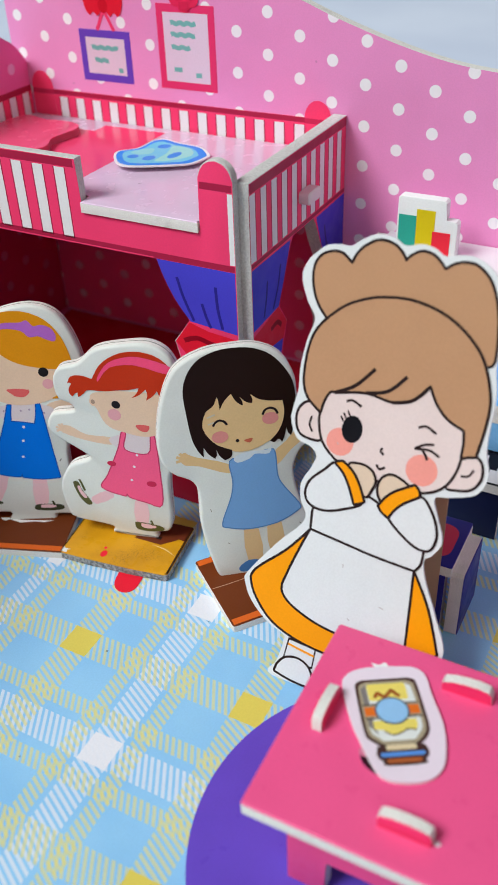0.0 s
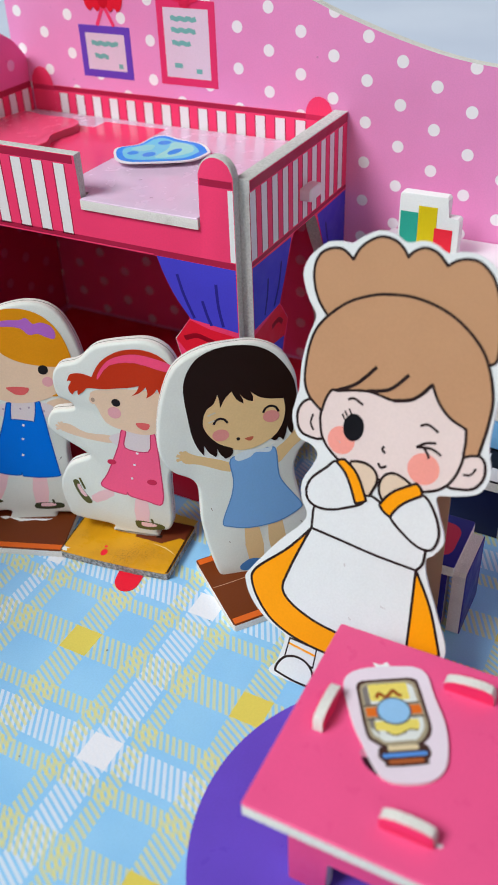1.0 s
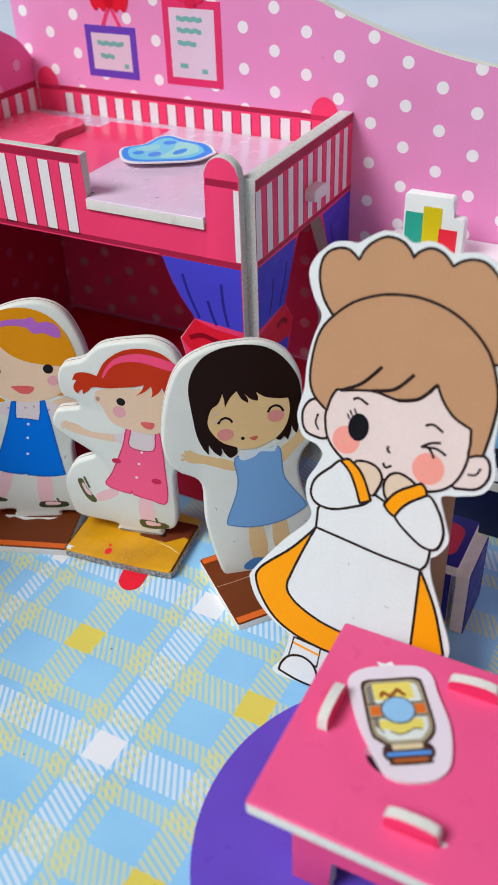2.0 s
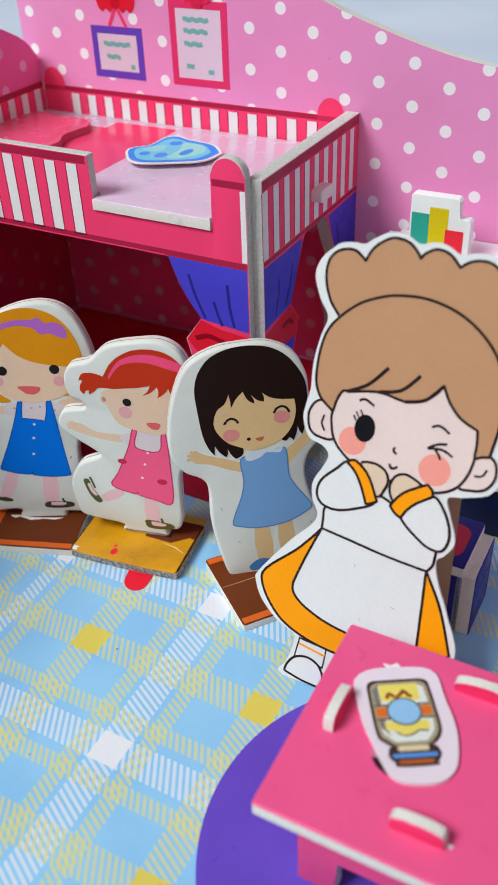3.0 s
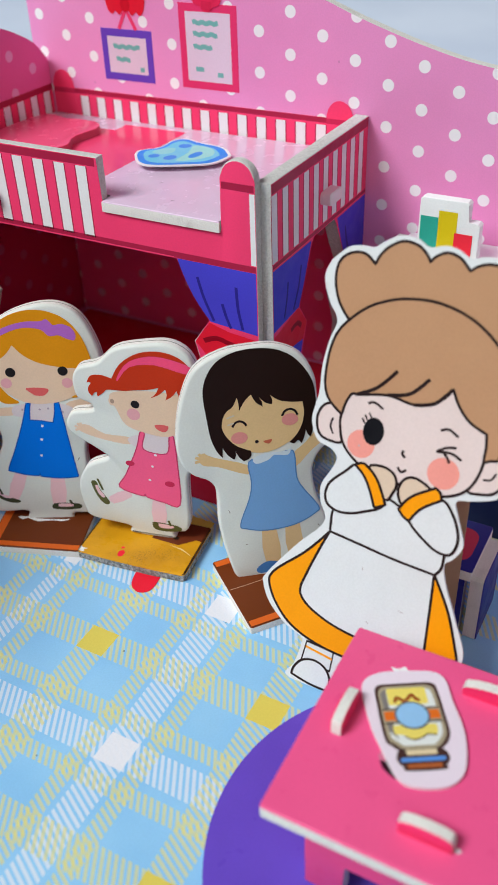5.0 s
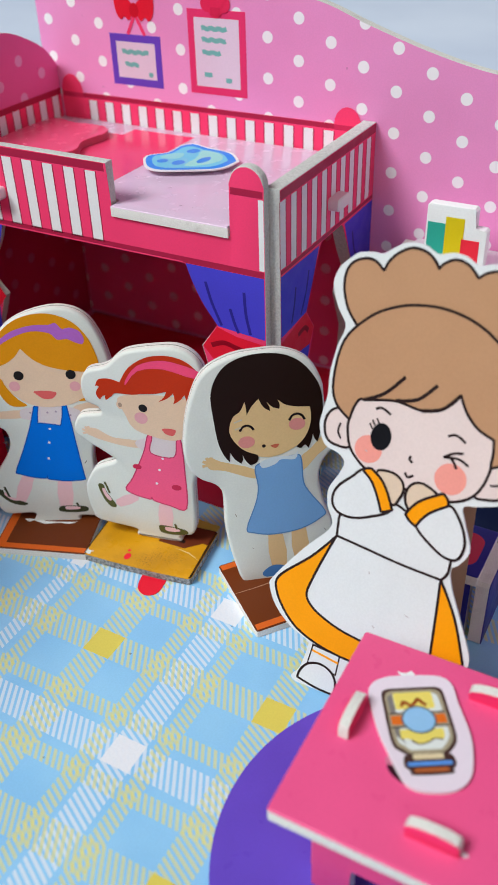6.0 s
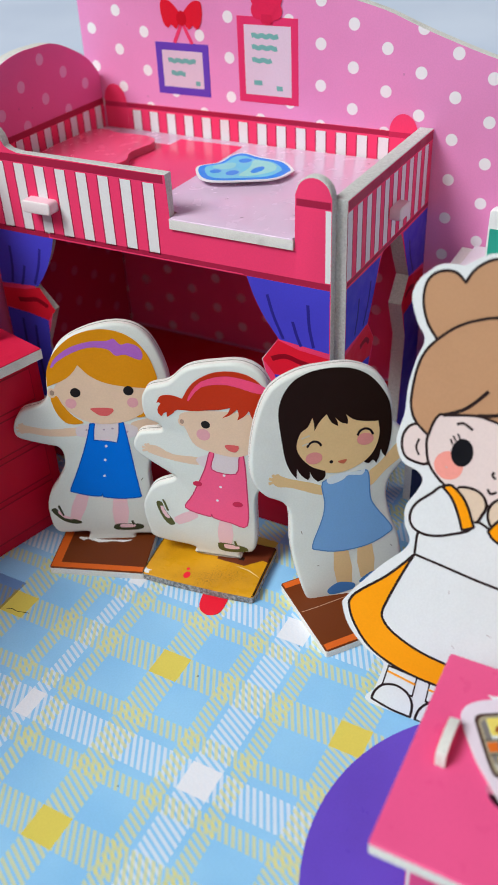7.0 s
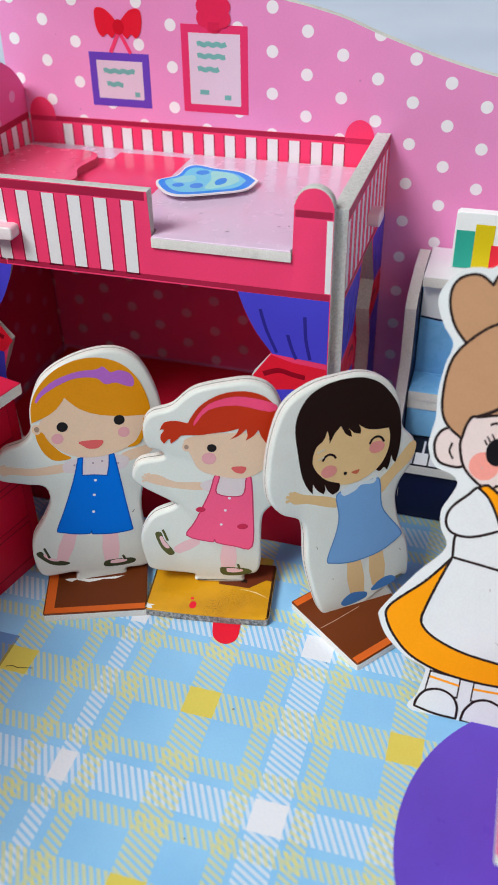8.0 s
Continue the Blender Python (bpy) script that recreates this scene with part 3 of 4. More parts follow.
GIRL_B = dict(
    outline=[(4.5, 83), (12.5, 83.5), (18.5, 80), (21.5, 72), (21.5, 60.5), (18.5, 50.5), (21.5, 47), (21.5, 40), (18, 36.5), (15, 31), (14.5, 13.5), (13, 7.5), (8.5, 6), (7.5, 3), (-7.5, 4), (-8.5, 7), (-22, 9.5), (-24.5, 14), (-25.5, 23), (-23.5, 29), (-20, 33.5), (-13, 37), (-15, 39.5), (-23, 45), (-26, 48.5), (-25.5, 52), (-23, 55), (-16, 56.5), (-16.5, 59), (-20.5, 61), (-21.5, 66.5), (-20.5, 70.5), (-18, 73), (-12, 75), (-5.5, 80.5)],
    hair=[[(-7.5, 69.8), (-11, 70.8), (-14.6, 70.2), (-16.2, 67.4)], [(-16.2, 67.4), (-15.4, 67.8), (-14.8, 67.4)], [(-14.8, 67.4), (-15.9, 65.6), (-16, 63.8), (-15, 62.4)], [(-15, 62.4), (-14, 63.8), (-13, 64.2)], [(-13, 64.2), (-13.2, 63.2), (-13, 62.4)], [(-13, 62.4), (-11, 64), (-9.3, 65.4), (-4, 65.4), (0, 66), (4.4, 66.6), (8, 67.6)], [(8, 67.6), (7, 65.4), (5, 63.4)], [(5, 63.4), (8, 65), (10.3, 67.3)], [(10.3, 67.3), (10.6, 65), (10, 63)], [(10, 63), (12.4, 64.8), (14, 67)], [(14, 67), (14.8, 64.6), (16.4, 62)], [(16.4, 62), (18, 63), (19.6, 60.4)], [(19.6, 60.4), (21.2, 66), (20.6, 73), (16.4, 78.6), (11, 80.8), (5, 80.6), (0, 78.6), (-4.4, 75), (-7.5, 69.8)]],
    band=[(-5.5, 69), (-1, 74.5), (7.5, 76), (17.5, 73.5), (19.5, 76), (12.5, 78.5), (6, 79), (-1, 76.5), (-5, 71.5)],
    face=[(-8.5, 64), (4, 66), (17.5, 64.5), (18, 58), (15, 51.5), (9, 48.5), (1.5, 49.5), (-4.5, 52), (-7, 57.5)],
    dots=[(-0.5, 60.5), (-1.5, 56.5), (4.5, 40.5), (3, 35.5), (1.5, 29.5)],
    mouth=[(5.5, 53), (10, 53), (9, 50.5), (6.5, 51)],
    dress=[(0, 49.5), (1.5, 49), (0.5, 42.5), (8.5, 41.5), (10, 48.5), (11.5, 48.5), (12, 35.5), (11.5, 19.5), (5.5, 20), (0, 21.5), (-1, 23), (-2, 22), (-10, 25), (-7, 31), (-2, 42.5)],
    shirt=[(-4, 47), (3.5, 49.5), (10.5, 48.5), (11.5, 44), (8.5, 41.5), (0.5, 42), (-4, 44.5)],
    arm=[(-21.5, 50), (-18, 50.5), (-12.5, 47.5), (-4, 47), (-4, 44), (-13, 45), (-21, 47.5)],
    legA=[(-14.5, 20), (-7.5, 24), (-6, 21), (-13, 17)],
    legB=[(1.5, 20), (6, 20), (5.5, 9.5), (1, 10)],
    shoeA=[(-20.5, 26), (-18.5, 26.5), (-17.5, 23), (-14.5, 17.5), (-16.5, 16.5), (-19, 20)],
    shoeB=[(0.5, 9), (1.5, 10.5), (10, 9.5), (11, 7.5), (6, 6.5), (1.5, 7)],
)
GIRL_C = dict(
    outline=[(-4.5, 86), (4, 85.5), (11.5, 81.5), (15.5, 74), (16.5, 65.5), (20.5, 60), (21, 55), (19, 50.5), (15.5, 46), (14, 40), (15.5, 31), (18.5, 21.5), (18.5, 10), (15, 9), (11.5, 6.5), (12, 1.5), (-4, -1.5), (-5, 2), (-12.5, 2), (-15.5, 9.5), (-18, 23.5), (-18.5, 39), (-25.5, 44.5), (-29, 50), (-29.5, 58), (-27, 70.5), (-22, 80.5), (-13.5, 85)],
    hair=[[(-19.5, 64.5), (-20, 71.5), (-19.3, 76), (-17.3, 80), (-14, 83.2), (-8.5, 85.2), (-2, 85.5), (4, 84.3), (9, 81.2), (13, 76), (15, 71), (15.5, 64), (14.8, 58), (13.5, 53.5)], [(13.5, 53.5), (12.6, 54.6), (12, 56.5)], [(12, 56.5), (11.5, 54), (10.5, 51.5)], [(10.5, 51.5), (9.4, 52.8), (8, 51.8), (6.5, 52.5)], [(6.5, 52.5), (9, 55), (10.8, 58.4), (11.6, 62.5), (11.2, 66.2)], [(11.2, 66.2), (7, 66.6), (3.6, 67.6), (1, 69.6)], [(1, 69.6), (1.6, 68), (1.5, 66.4)], [(1.5, 66.4), (-0.6, 67.2), (-2.5, 69.2)], [(-2.5, 69.2), (-1.7, 67.6), (-1.5, 66)], [(-1.5, 66), (-3.6, 67.6), (-5, 70.5)], [(-5, 70.5), (-7.2, 68.4), (-9, 65.4)], [(-9, 65.4), (-9.1, 67.8), (-9.5, 70)], [(-9.5, 70), (-11, 67), (-13.2, 65.4), (-14.4, 63)], [(-14.4, 63), (-14.8, 60), (-13.4, 56.6), (-10.4, 53.2), (-6, 51)], [(-6, 51), (-6, 49.4), (-6.8, 48.2), (-8.5, 47.5)], [(-8.5, 47.5), (-10, 49.2), (-11, 51.5)], [(-11, 51.5), (-11, 49.8), (-11.6, 48.5)], [(-11.6, 48.5), (-13.6, 50.4), (-15, 53)], [(-15, 53), (-15.2, 51), (-15.2, 49.5)], [(-15.2, 49.5), (-17, 52.2), (-18.6, 57), (-19.5, 64.5)]],
    face=[(-15.2, 61), (-13.6, 66), (-9, 70), (-2, 71.6), (5, 70.8), (10, 68), (12.2, 64), (12, 59.4), (9.4, 55), (5, 51.8), (0, 50), (-5, 50.2), (-10, 52.4), (-13.6, 56)],
    dots=[(-9.5, 56), (7, 60.5), (-4, 54)],
    eyeA=[(-11.5, 60), (-10.6, 61.3), (-9.2, 61.8), (-7.8, 61.2), (-7, 60)],
    eyeB=[(4.5, 62), (5.4, 63.5), (7, 64.1), (8.6, 63.4), (9.5, 61.8)],
    mouth=[(-2.5, 54), (1.5, 54.5), (0, 52.5)],
    collar=[(-5.5, 48), (-1.5, 49.5), (5.5, 49.5), (7, 51), (6, 48), (1.5, 48.5), (-0.5, 47), (-4.5, 46)],
    dress=[(-7, 47), (-1.5, 48), (6, 49.5), (8, 48), (8.5, 39.5), (10.5, 35), (15.5, 27.5), (14.5, 25), (7.5, 21.5), (-2, 20.5), (-9, 22), (-11, 24), (-7.5, 33.5), (-6.5, 39.5)],
    armA=[(-23, 50), (-21.5, 52), (-18, 50), (-7.5, 46), (-7.5, 42.5), (-17, 46.5), (-21.5, 47.5)],
    armB=[(8, 48.5), (11.5, 51.5), (18.5, 59), (21, 58.5), (19.5, 53.5), (13.5, 48.5), (8.5, 43.5)],
    legA=[(-4, 20.5), (1, 20), (2, 7), (-3, 7)],
    legB=[(4, 21), (9, 21.5), (9.5, 9.5), (5, 9)],
    shoeA=[(-6.5, 5.5), (-3, 8), (1, 7.5), (3, 6.5), (2, 4.5), (-5, 3.5)],
    shoeB=[(4.5, 7.5), (8.5, 10.5), (12.5, 10.5), (13.5, 8), (6.5, 6.5)],
)
COOK = dict(
    outline=[(-15.5, 110.5), (-18.5, 115), (-21, 121), (-20, 125.5), (-17.5, 128.5), (-15, 130.5), (-11.5, 131.2), (-8.5, 131.3), (-5.5, 133.5), (-2, 135.3), (2.5, 135.2), (6, 133.6), (10, 134.6), (13.5, 134.2), (17, 132.6), (20.5, 133.5), (25, 133.4), (30, 130.5), (33.5, 124.5), (35.5, 115), (35, 108), (36.6, 100.5), (36.8, 91.5), (37.2, 85.5), (39, 79), (37, 73.6), (31, 71), (26.5, 69.5), (28, 65), (30.8, 58), (29, 53.4), (27, 51), (28.5, 45.5), (33, 36.5), (37.5, 25), (31, 16), (22, 12), (18.5, 8), (18, 1), (15.5, -2.2), (6, -2.2), (-1.5, -1.8), (-12.8, 0.4), (-11, 5), (-9.6, 12.5), (-10.4, 14.8), (-16, 17), (-22, 22), (-25, 27.5), (-24.5, 31), (-16.5, 43), (-9.2, 52.5), (-11.4, 58.5), (-12, 63.5), (-9.6, 69), (-8.8, 72.4), (-11, 74.6), (-15.4, 76), (-18, 81), (-17.8, 85.5), (-17.2, 90), (-17.6, 97), (-16.8, 104.5)],
    puffs=[[(-12, 111), (-15.5, 115), (-17.6, 120), (-17.9, 124.5), (-16.5, 127.5), (-13.6, 129.1), (-10.5, 129.1), (-7.5, 127)], [(-7.5, 127), (-6.5, 129.6), (-4.5, 132), (-1, 134), (3, 133.6), (5.6, 131.8), (7, 130)], [(7, 130), (8.2, 131.6), (11, 133), (14.5, 132.2), (17.5, 129.5)], [(17.5, 129.5), (19.5, 131.1), (22.5, 132), (26, 131.4), (30, 127.6), (33, 120), (34.4, 109), (32, 107)], [(32, 107), (10, 108), (-12, 111)]],
    hair=[[(-9.5, 85), (-13.6, 88), (-15.6, 91.5), (-16.2, 96), (-16, 102), (-14.8, 107), (-12, 111.2), (-7, 115.8), (-1, 118.7), (4, 119.9), (10.5, 120.3), (17.5, 119), (23.5, 116.3), (29, 112), (32.6, 107), (35.4, 99), (35.6, 91.5), (34.8, 83.4)], [(34.8, 83.4), (33, 83), (31.2, 82.4), (31, 86), (30.4, 89.6)], [(30.4, 89.6), (25.6, 91.6), (22, 95), (19.5, 99.2)], [(19.5, 99.2), (17.8, 96.4), (14.8, 94), (10, 92.6), (2.5, 93.4), (-6, 91.6)], [(-6, 91.6), (-7.6, 91.4), (-8.9, 88.6), (-9.5, 85)]],
    face=[(-9.6, 85), (-9.2, 81), (-8, 77.6), (-5.4, 74.6), (-1, 72), (8, 70.2), (19, 69.6), (24.4, 70.6), (28.4, 73.4), (30.6, 78), (31.2, 84), (30, 90), (19.5, 100), (0, 97), (-7.6, 93)],
    earA=[(-9, 85), (-12, 87.5), (-15, 86.5), (-16.5, 83), (-15.6, 78.8), (-13, 77), (-8, 77.6)],
    earB=[(31, 82), (34.4, 83.6), (36.8, 82), (37.4, 78), (35.5, 74.6), (32, 73.4), (28.6, 73.8)],
    dots=[(0.4, 82.6), (-2.5, 78.2), (21.5, 76.2)],
    lines1=[(-6.5, 91.5), (-0.8, 94.8), (4, 100.5)],
    lines2=[(2.5, 93.5), (8.5, 95.3), (13, 100.3)],
    lines3=[(10, 92.5), (15.5, 94.3), (19.5, 99)],
    brow=[(-2.5, 89.9), (-0.8, 90.6), (2, 89.4)],
    brow2=[(18.5, 87.6), (20.6, 88.4), (23.5, 87)],
    winkA=[(18.5, 81.7), (21, 83.4), (23.5, 84)],
    winkB=[(18.5, 81.7), (22.5, 82.2), (25.5, 81)],
    winkC=[(20.6, 81.8), (21.8, 80.6), (22.4, 79.4)],
    smile=[(9, 74.6), (10, 73.5), (11.5, 74.4)],
    nose=[(9.8, 79.6), (9.5, 78.6), (10.5, 77.8)],
    sleeveA=[(-2.5, 72), (-5.6, 69.2), (-9.2, 65.2), (-10.3, 61.8), (-9.6, 59), (-7.4, 57.4), (-3.5, 57.2), (1.5, 59), (7, 62.8), (2, 68)],
    cuffA=[[(-3, 72), (-1.6, 72.8), (-0.4, 73)], [(-0.4, 73), (2.6, 71), (5, 68), (7.6, 63)], [(7.6, 63), (6, 62), (4.6, 61.4)], [(4.6, 61.4), (2.4, 66), (0, 69.6), (-3, 72)]],
    handA=[(1, 72), (4.5, 73.6), (8, 72.6), (9.6, 70), (9, 67), (7, 64.5)],
    handB=[(11.6, 65), (10.4, 68), (11, 71), (13, 72.7), (15.8, 72.6), (19.4, 70), (14, 64)],
    cuffB=[[(11.5, 63), (13, 65.8), (15.4, 68.4), (20.5, 71.8)], [(20.5, 71.8), (22, 70.6), (22.6, 68.8)], [(22.6, 68.8), (18.6, 65.8), (16.4, 63.2), (15, 60.4)], [(15, 60.4), (13, 61.4), (11.5, 63)]],
    sleeveB=[(15, 60.6), (17.6, 65), (22.6, 69), (26.6, 65.4), (29, 60), (28.6, 55.6), (26.4, 54), (22, 55.2)],
    bodice=[[(-4, 60), (-7, 57), (-7.1, 53.6), (-6.9, 50.4)], [(-6.9, 50.4), (2, 49.4), (13, 48.1), (25, 47.4)], [(25, 47.4), (26.4, 50), (26.4, 55)], [(26.4, 55), (15, 62), (6, 65), (-4, 60)]],
    apron=[[(-6.9, 50.4), (-8.6, 45.6), (-11, 38), (-12.9, 31)], [(-12.9, 31), (-12.7, 28.6), (-11, 26.4), (-7.6, 24.3), (-1, 22), (7, 20.8), (17.5, 20.2), (26.9, 21)], [(26.9, 21), (26.4, 28), (25.6, 39), (24.9, 47.4)], [(24.9, 47.4), (13, 48.1), (2, 49.4), (-6.9, 50.4)]],
    skirt=[[(-6.9, 50.4), (-10, 46), (-14, 41), (-20.4, 34.6), (-22.8, 31.4), (-23.1, 28.6), (-20.6, 23.6), (-15, 18), (-7, 14.7), (3, 13.3), (14, 13.6), (25, 16.5), (32, 20.6), (36, 25)], [(36, 25), (31, 37.5), (25, 47.4)], [(25, 47.4), (13, 48.1), (2, 49.4), (-6.9, 50.4)]],
    sockA=[(-8, 14), (0.8, 13.4), (0.6, 7), (-8.8, 7)],
    sockB=[(4.8, 13.4), (13.4, 13.6), (13.2, 7.5), (4.6, 7)],
    shoeA=[[(-11.2, 1.6), (-10.6, 4.4), (-8.4, 7.4), (-4.6, 8.6), (-1, 7.4), (1, 4.4), (1.2, 0.2)], [(1.2, 0.2), (-5, 0.4), (-11.2, 1.6)]],
    shoeB=[[(2.6, 0.0), (3.4, 3.8), (6.0, 7.2), (9.6, 8.2), (13.2, 6.8), (15.2, 3.8), (15.6, -0.2)], [(15.6, -0.2), (9, -0.6), (2.6, 0.0)]],
)


LIPS = printed(226, 100, 100)
BLUSH = printed(232, 170, 178)
LEGS = printed(240, 200, 208)
SHOE = printed(62, 66, 44)
BUTTON = printed(245, 232, 240)


def girl(name, d, m, label, hair, dress, shoe, legs, skin, hem, band=None, thick=4.2):
    """One die-cut girl doll: a foam board with printed areas, all in one mesh."""
    b = Board().pillow(spline(d["outline"], 6), thick, VINYL, FOAM, SEAM)
    for k in ("legA", "legB"):
        b.area(spline(d[k], 2), 1, legs)
    for k in ("shoeA", "shoeB"):
        b.area(spline(d[k], 3), 2, shoe)
        if "shirt" in d:
            cu, cv = (sum(p[n] for p in d[k]) / len(d[k]) for n in (0, 1))
            b.area([(u, v + 0.5) for u, v in shrunk(spline(d[k], 3), 0.52, (cu, cv))], 2.2, legs)
        if shoe is not legs and "shirt" in d:
            (u0, v0), (u1, v1) = d[k][1], d[k][2]
            b.line([(u0 * 0.4 + u1 * 0.6, v0 + 1.2), (u0 * 0.5 + u1 * 0.5 + 1.5, v1 - 0.2)], 0.8, 2.5, shoe)
    for k in ("arm", "armA", "armB", "armR"):
        if k in d:
            b.area(spline(d[k], 3), 1, skin)
    if "shirt" in d:
        b.area(spline(d["shirt"], 3), 2, printed(226, 214, 218))
    cut = arcs(*d["dress"]) if isinstance(d["dress"][0], list) else spline(d["dress"], 4)
    b.area(cut, 3, dress).line(cut, 0.42, 3.4, hem, closed=True)
    if "collar" in d:
        b.area(spline(d["collar"], 3), 4, printed(214, 228, 238))
    b.area(spline(d["face"], 6), 4, skin)
    b.area(arcs(*d["hair"]) if isinstance(d["hair"][0], list) else curve(d["hair"][:14], 5) + d["hair"][14:] if "eyeA" in d else spline(d["hair"], 4), 5, hair)
    if "lock" in d:
        b.area(spline(d["lock"], 3), 5, hair)
    if band:
        b.area(spline(d["band"], 3), 6, band)
    return tagged(b.make(name, m=m), label, "doll", "dolls in front of the bed"), b


def marks(ob, fn):
    """Adds small print marks to a finished doll's mesh."""
    b = Board()
    b.mats = list(ob.data.materials)
    b.bm.from_mesh(ob.data)
    fn(b)
    b.bm.to_mesh(ob.data)
    b.bm.free()
    for mat in b.mats[len(ob.data.materials):]:
        ob.data.materials.append(mat)


def marks_a(b):
    b.line([(-14.6, 36.8), (-12.8, 36.6)], 0.3, 1, printed(96, 92, 92)).line([(13.8, 27.5), (14.6, 28.6)], 0.3, 1, printed(120, 116, 116))
    for k, (u, v) in enumerate(GIRL_A["dots"]):
        if k < 2:
            b.area(ring(u, v, 1.75), 6, INK)
        elif k < 4:
            b.area(ring(u, v, 1.9), 5.5, BLUSH)
        else:
            b.area(ring(u, v, 0.5, n=10), 4, BUTTON)
    b.area(spline(GIRL_A["mouth"], 3), 6, LIPS)
    b.area(ring(-13.0, 63.2, 1.5, 1.8, 14), 5.6, SKIN).area(ring(-12.9, 63.2, 0.8, 1.0, 12), 5.8, printed(168, 140, 122))
    for k, (du, dv) in enumerate(((-1.6, 2.0), (-2.6, 0.8), (-2.6, -0.8), (-0.4, 2.4))):
        b.line([(-24.6, 49.8), (-24.6 + du, 49.8 + dv)], 0.9, 1.3 + 0.3 * k, SKIN)
    b.area(spline([(20.6, 62.5), (20.2, 59.5), (17.6, 54.8), (14.6, 52.9), (18.4, 53.4), (20.8, 57.5), (21.8, 62.5)], 4), 5, printed(222, 150, 0))
    for u, v in ((3, 48.5), (6, 48.8), (11, 47.3), (-3, 48.6)):
        b.area(ring(u, v, 0.4, n=8), 2.5, printed(176, 156, 176))


def marks_b(b):
    for k, (u, v) in enumerate(GIRL_B["dots"]):
        b.area(ring(u, v, (1.5, 2.3, 0.5, 0.5, 0.5)[k], n=16), (6, 5.5, 4, 4, 4)[k], (INK, BLUSH, BUTTON, BUTTON, BUTTON)[k])
    b.area(spline(GIRL_B["mouth"], 3), 6, LIPS)
    b.area(ring(-8.2, 61, 1.4, 1.7, 14), 4.5, SKIN).area(ring(-8.3, 61, 0.7, 0.9, 12), 4.8, printed(178, 150, 132))
    for k, (du, dv) in enumerate(((-1.6, 2.0), (-2.6, 0.8), (-2.6, -0.8), (-0.4, 2.4))):
        b.line([(-20.4, 48.8), (-20.4 + du, 48.8 + dv)], 0.9, 1.3 + 0.3 * k, SKIN)
    b.area(ring(-5, 36, 1.6, 1.1), 4, printed(206, 40, 84)).area(ring(8.5, 28.5, 1.8, 1.2), 4, printed(206, 40, 84))


def marks_c(b):
    for p, q in (((-13.2, 63.2), (-10.6, 64.0)), ((-13.0, 60.8), (-11.0, 61.4))):
        b.line([p, q], 0.5, 6.4, printed(214, 204, 184))
    for p, q in (((14.6, 44), (14.2, 41)), ((-14.6, 30), (-14.2, 28.8)), ((-9.6, 16), (-9, 15.6)), ((15.2, 20.4), (15.8, 19.6))):
        b.line([p, q], 0.24, 1, printed(140, 136, 128))
    for k, (u, v) in enumerate(GIRL_C["dots"]):
        b.area(ring(u, v, (2.7, 2.7, 0.6)[k], (2.1, 2.1, 0.6)[k], 16), 6, (printed(226, 150, 144), printed(226, 150, 144), INK)[k])
    tan = printed(230, 198, 144)
    for k, (du, dv) in enumerate(((-1.4, 2.4), (-2.6, 1.2), (-2.8, -0.6), (0.2, 2.4))):
        b.line([(-21.4, 49.6), (-21.4 + du, 49.6 + dv)], 1.0, 1.3 + 0.3 * k, tan)
    for k in ("eyeA", "eyeB"):
        b.line(curve(GIRL_C[k], 5), 0.75, 6, INK)
    b.area(shrunk(spline(GIRL_C["mouth"], 3), 0.72, (-0.5, 53.6)), 6, printed(200, 104, 78))


ob, _ = girl("girl_doll", GIRL_A, place(-184, 182.5, 0, 28.6, 6.4), "foam-board girl doll with orange hair and a blue pinafore", printed(228, 150, 0), printed(0, 116, 232), SHOE, LEGS, SKIN, printed(0, 84, 186), printed(182, 106, 204), thick=5.4)
marks(ob, marks_a)
ob, _ = girl("girl_doll", GIRL_B, place(-143, 191, 0, 17, 0), "foam-board girl doll with red hair and a pink pinafore", printed(198, 50, 6), printed(252, 96, 144), printed(90, 92, 50), LEGS, SKIN, printed(206, 60, 104), printed(250, 80, 130), thick=5.0)
marks(ob, marks_b)
ob, _ = girl("girl_doll", GIRL_C, place(-94.5, 194.2, 0, 37.5, 9), "foam-board girl doll with dark brown hair and a light blue dress", printed(30, 12, 4), printed(124, 172, 226), printed(76, 130, 196), printed(228, 196, 146), printed(230, 198, 144), printed(92, 138, 196), thick=5.0)
marks(ob, marks_c)


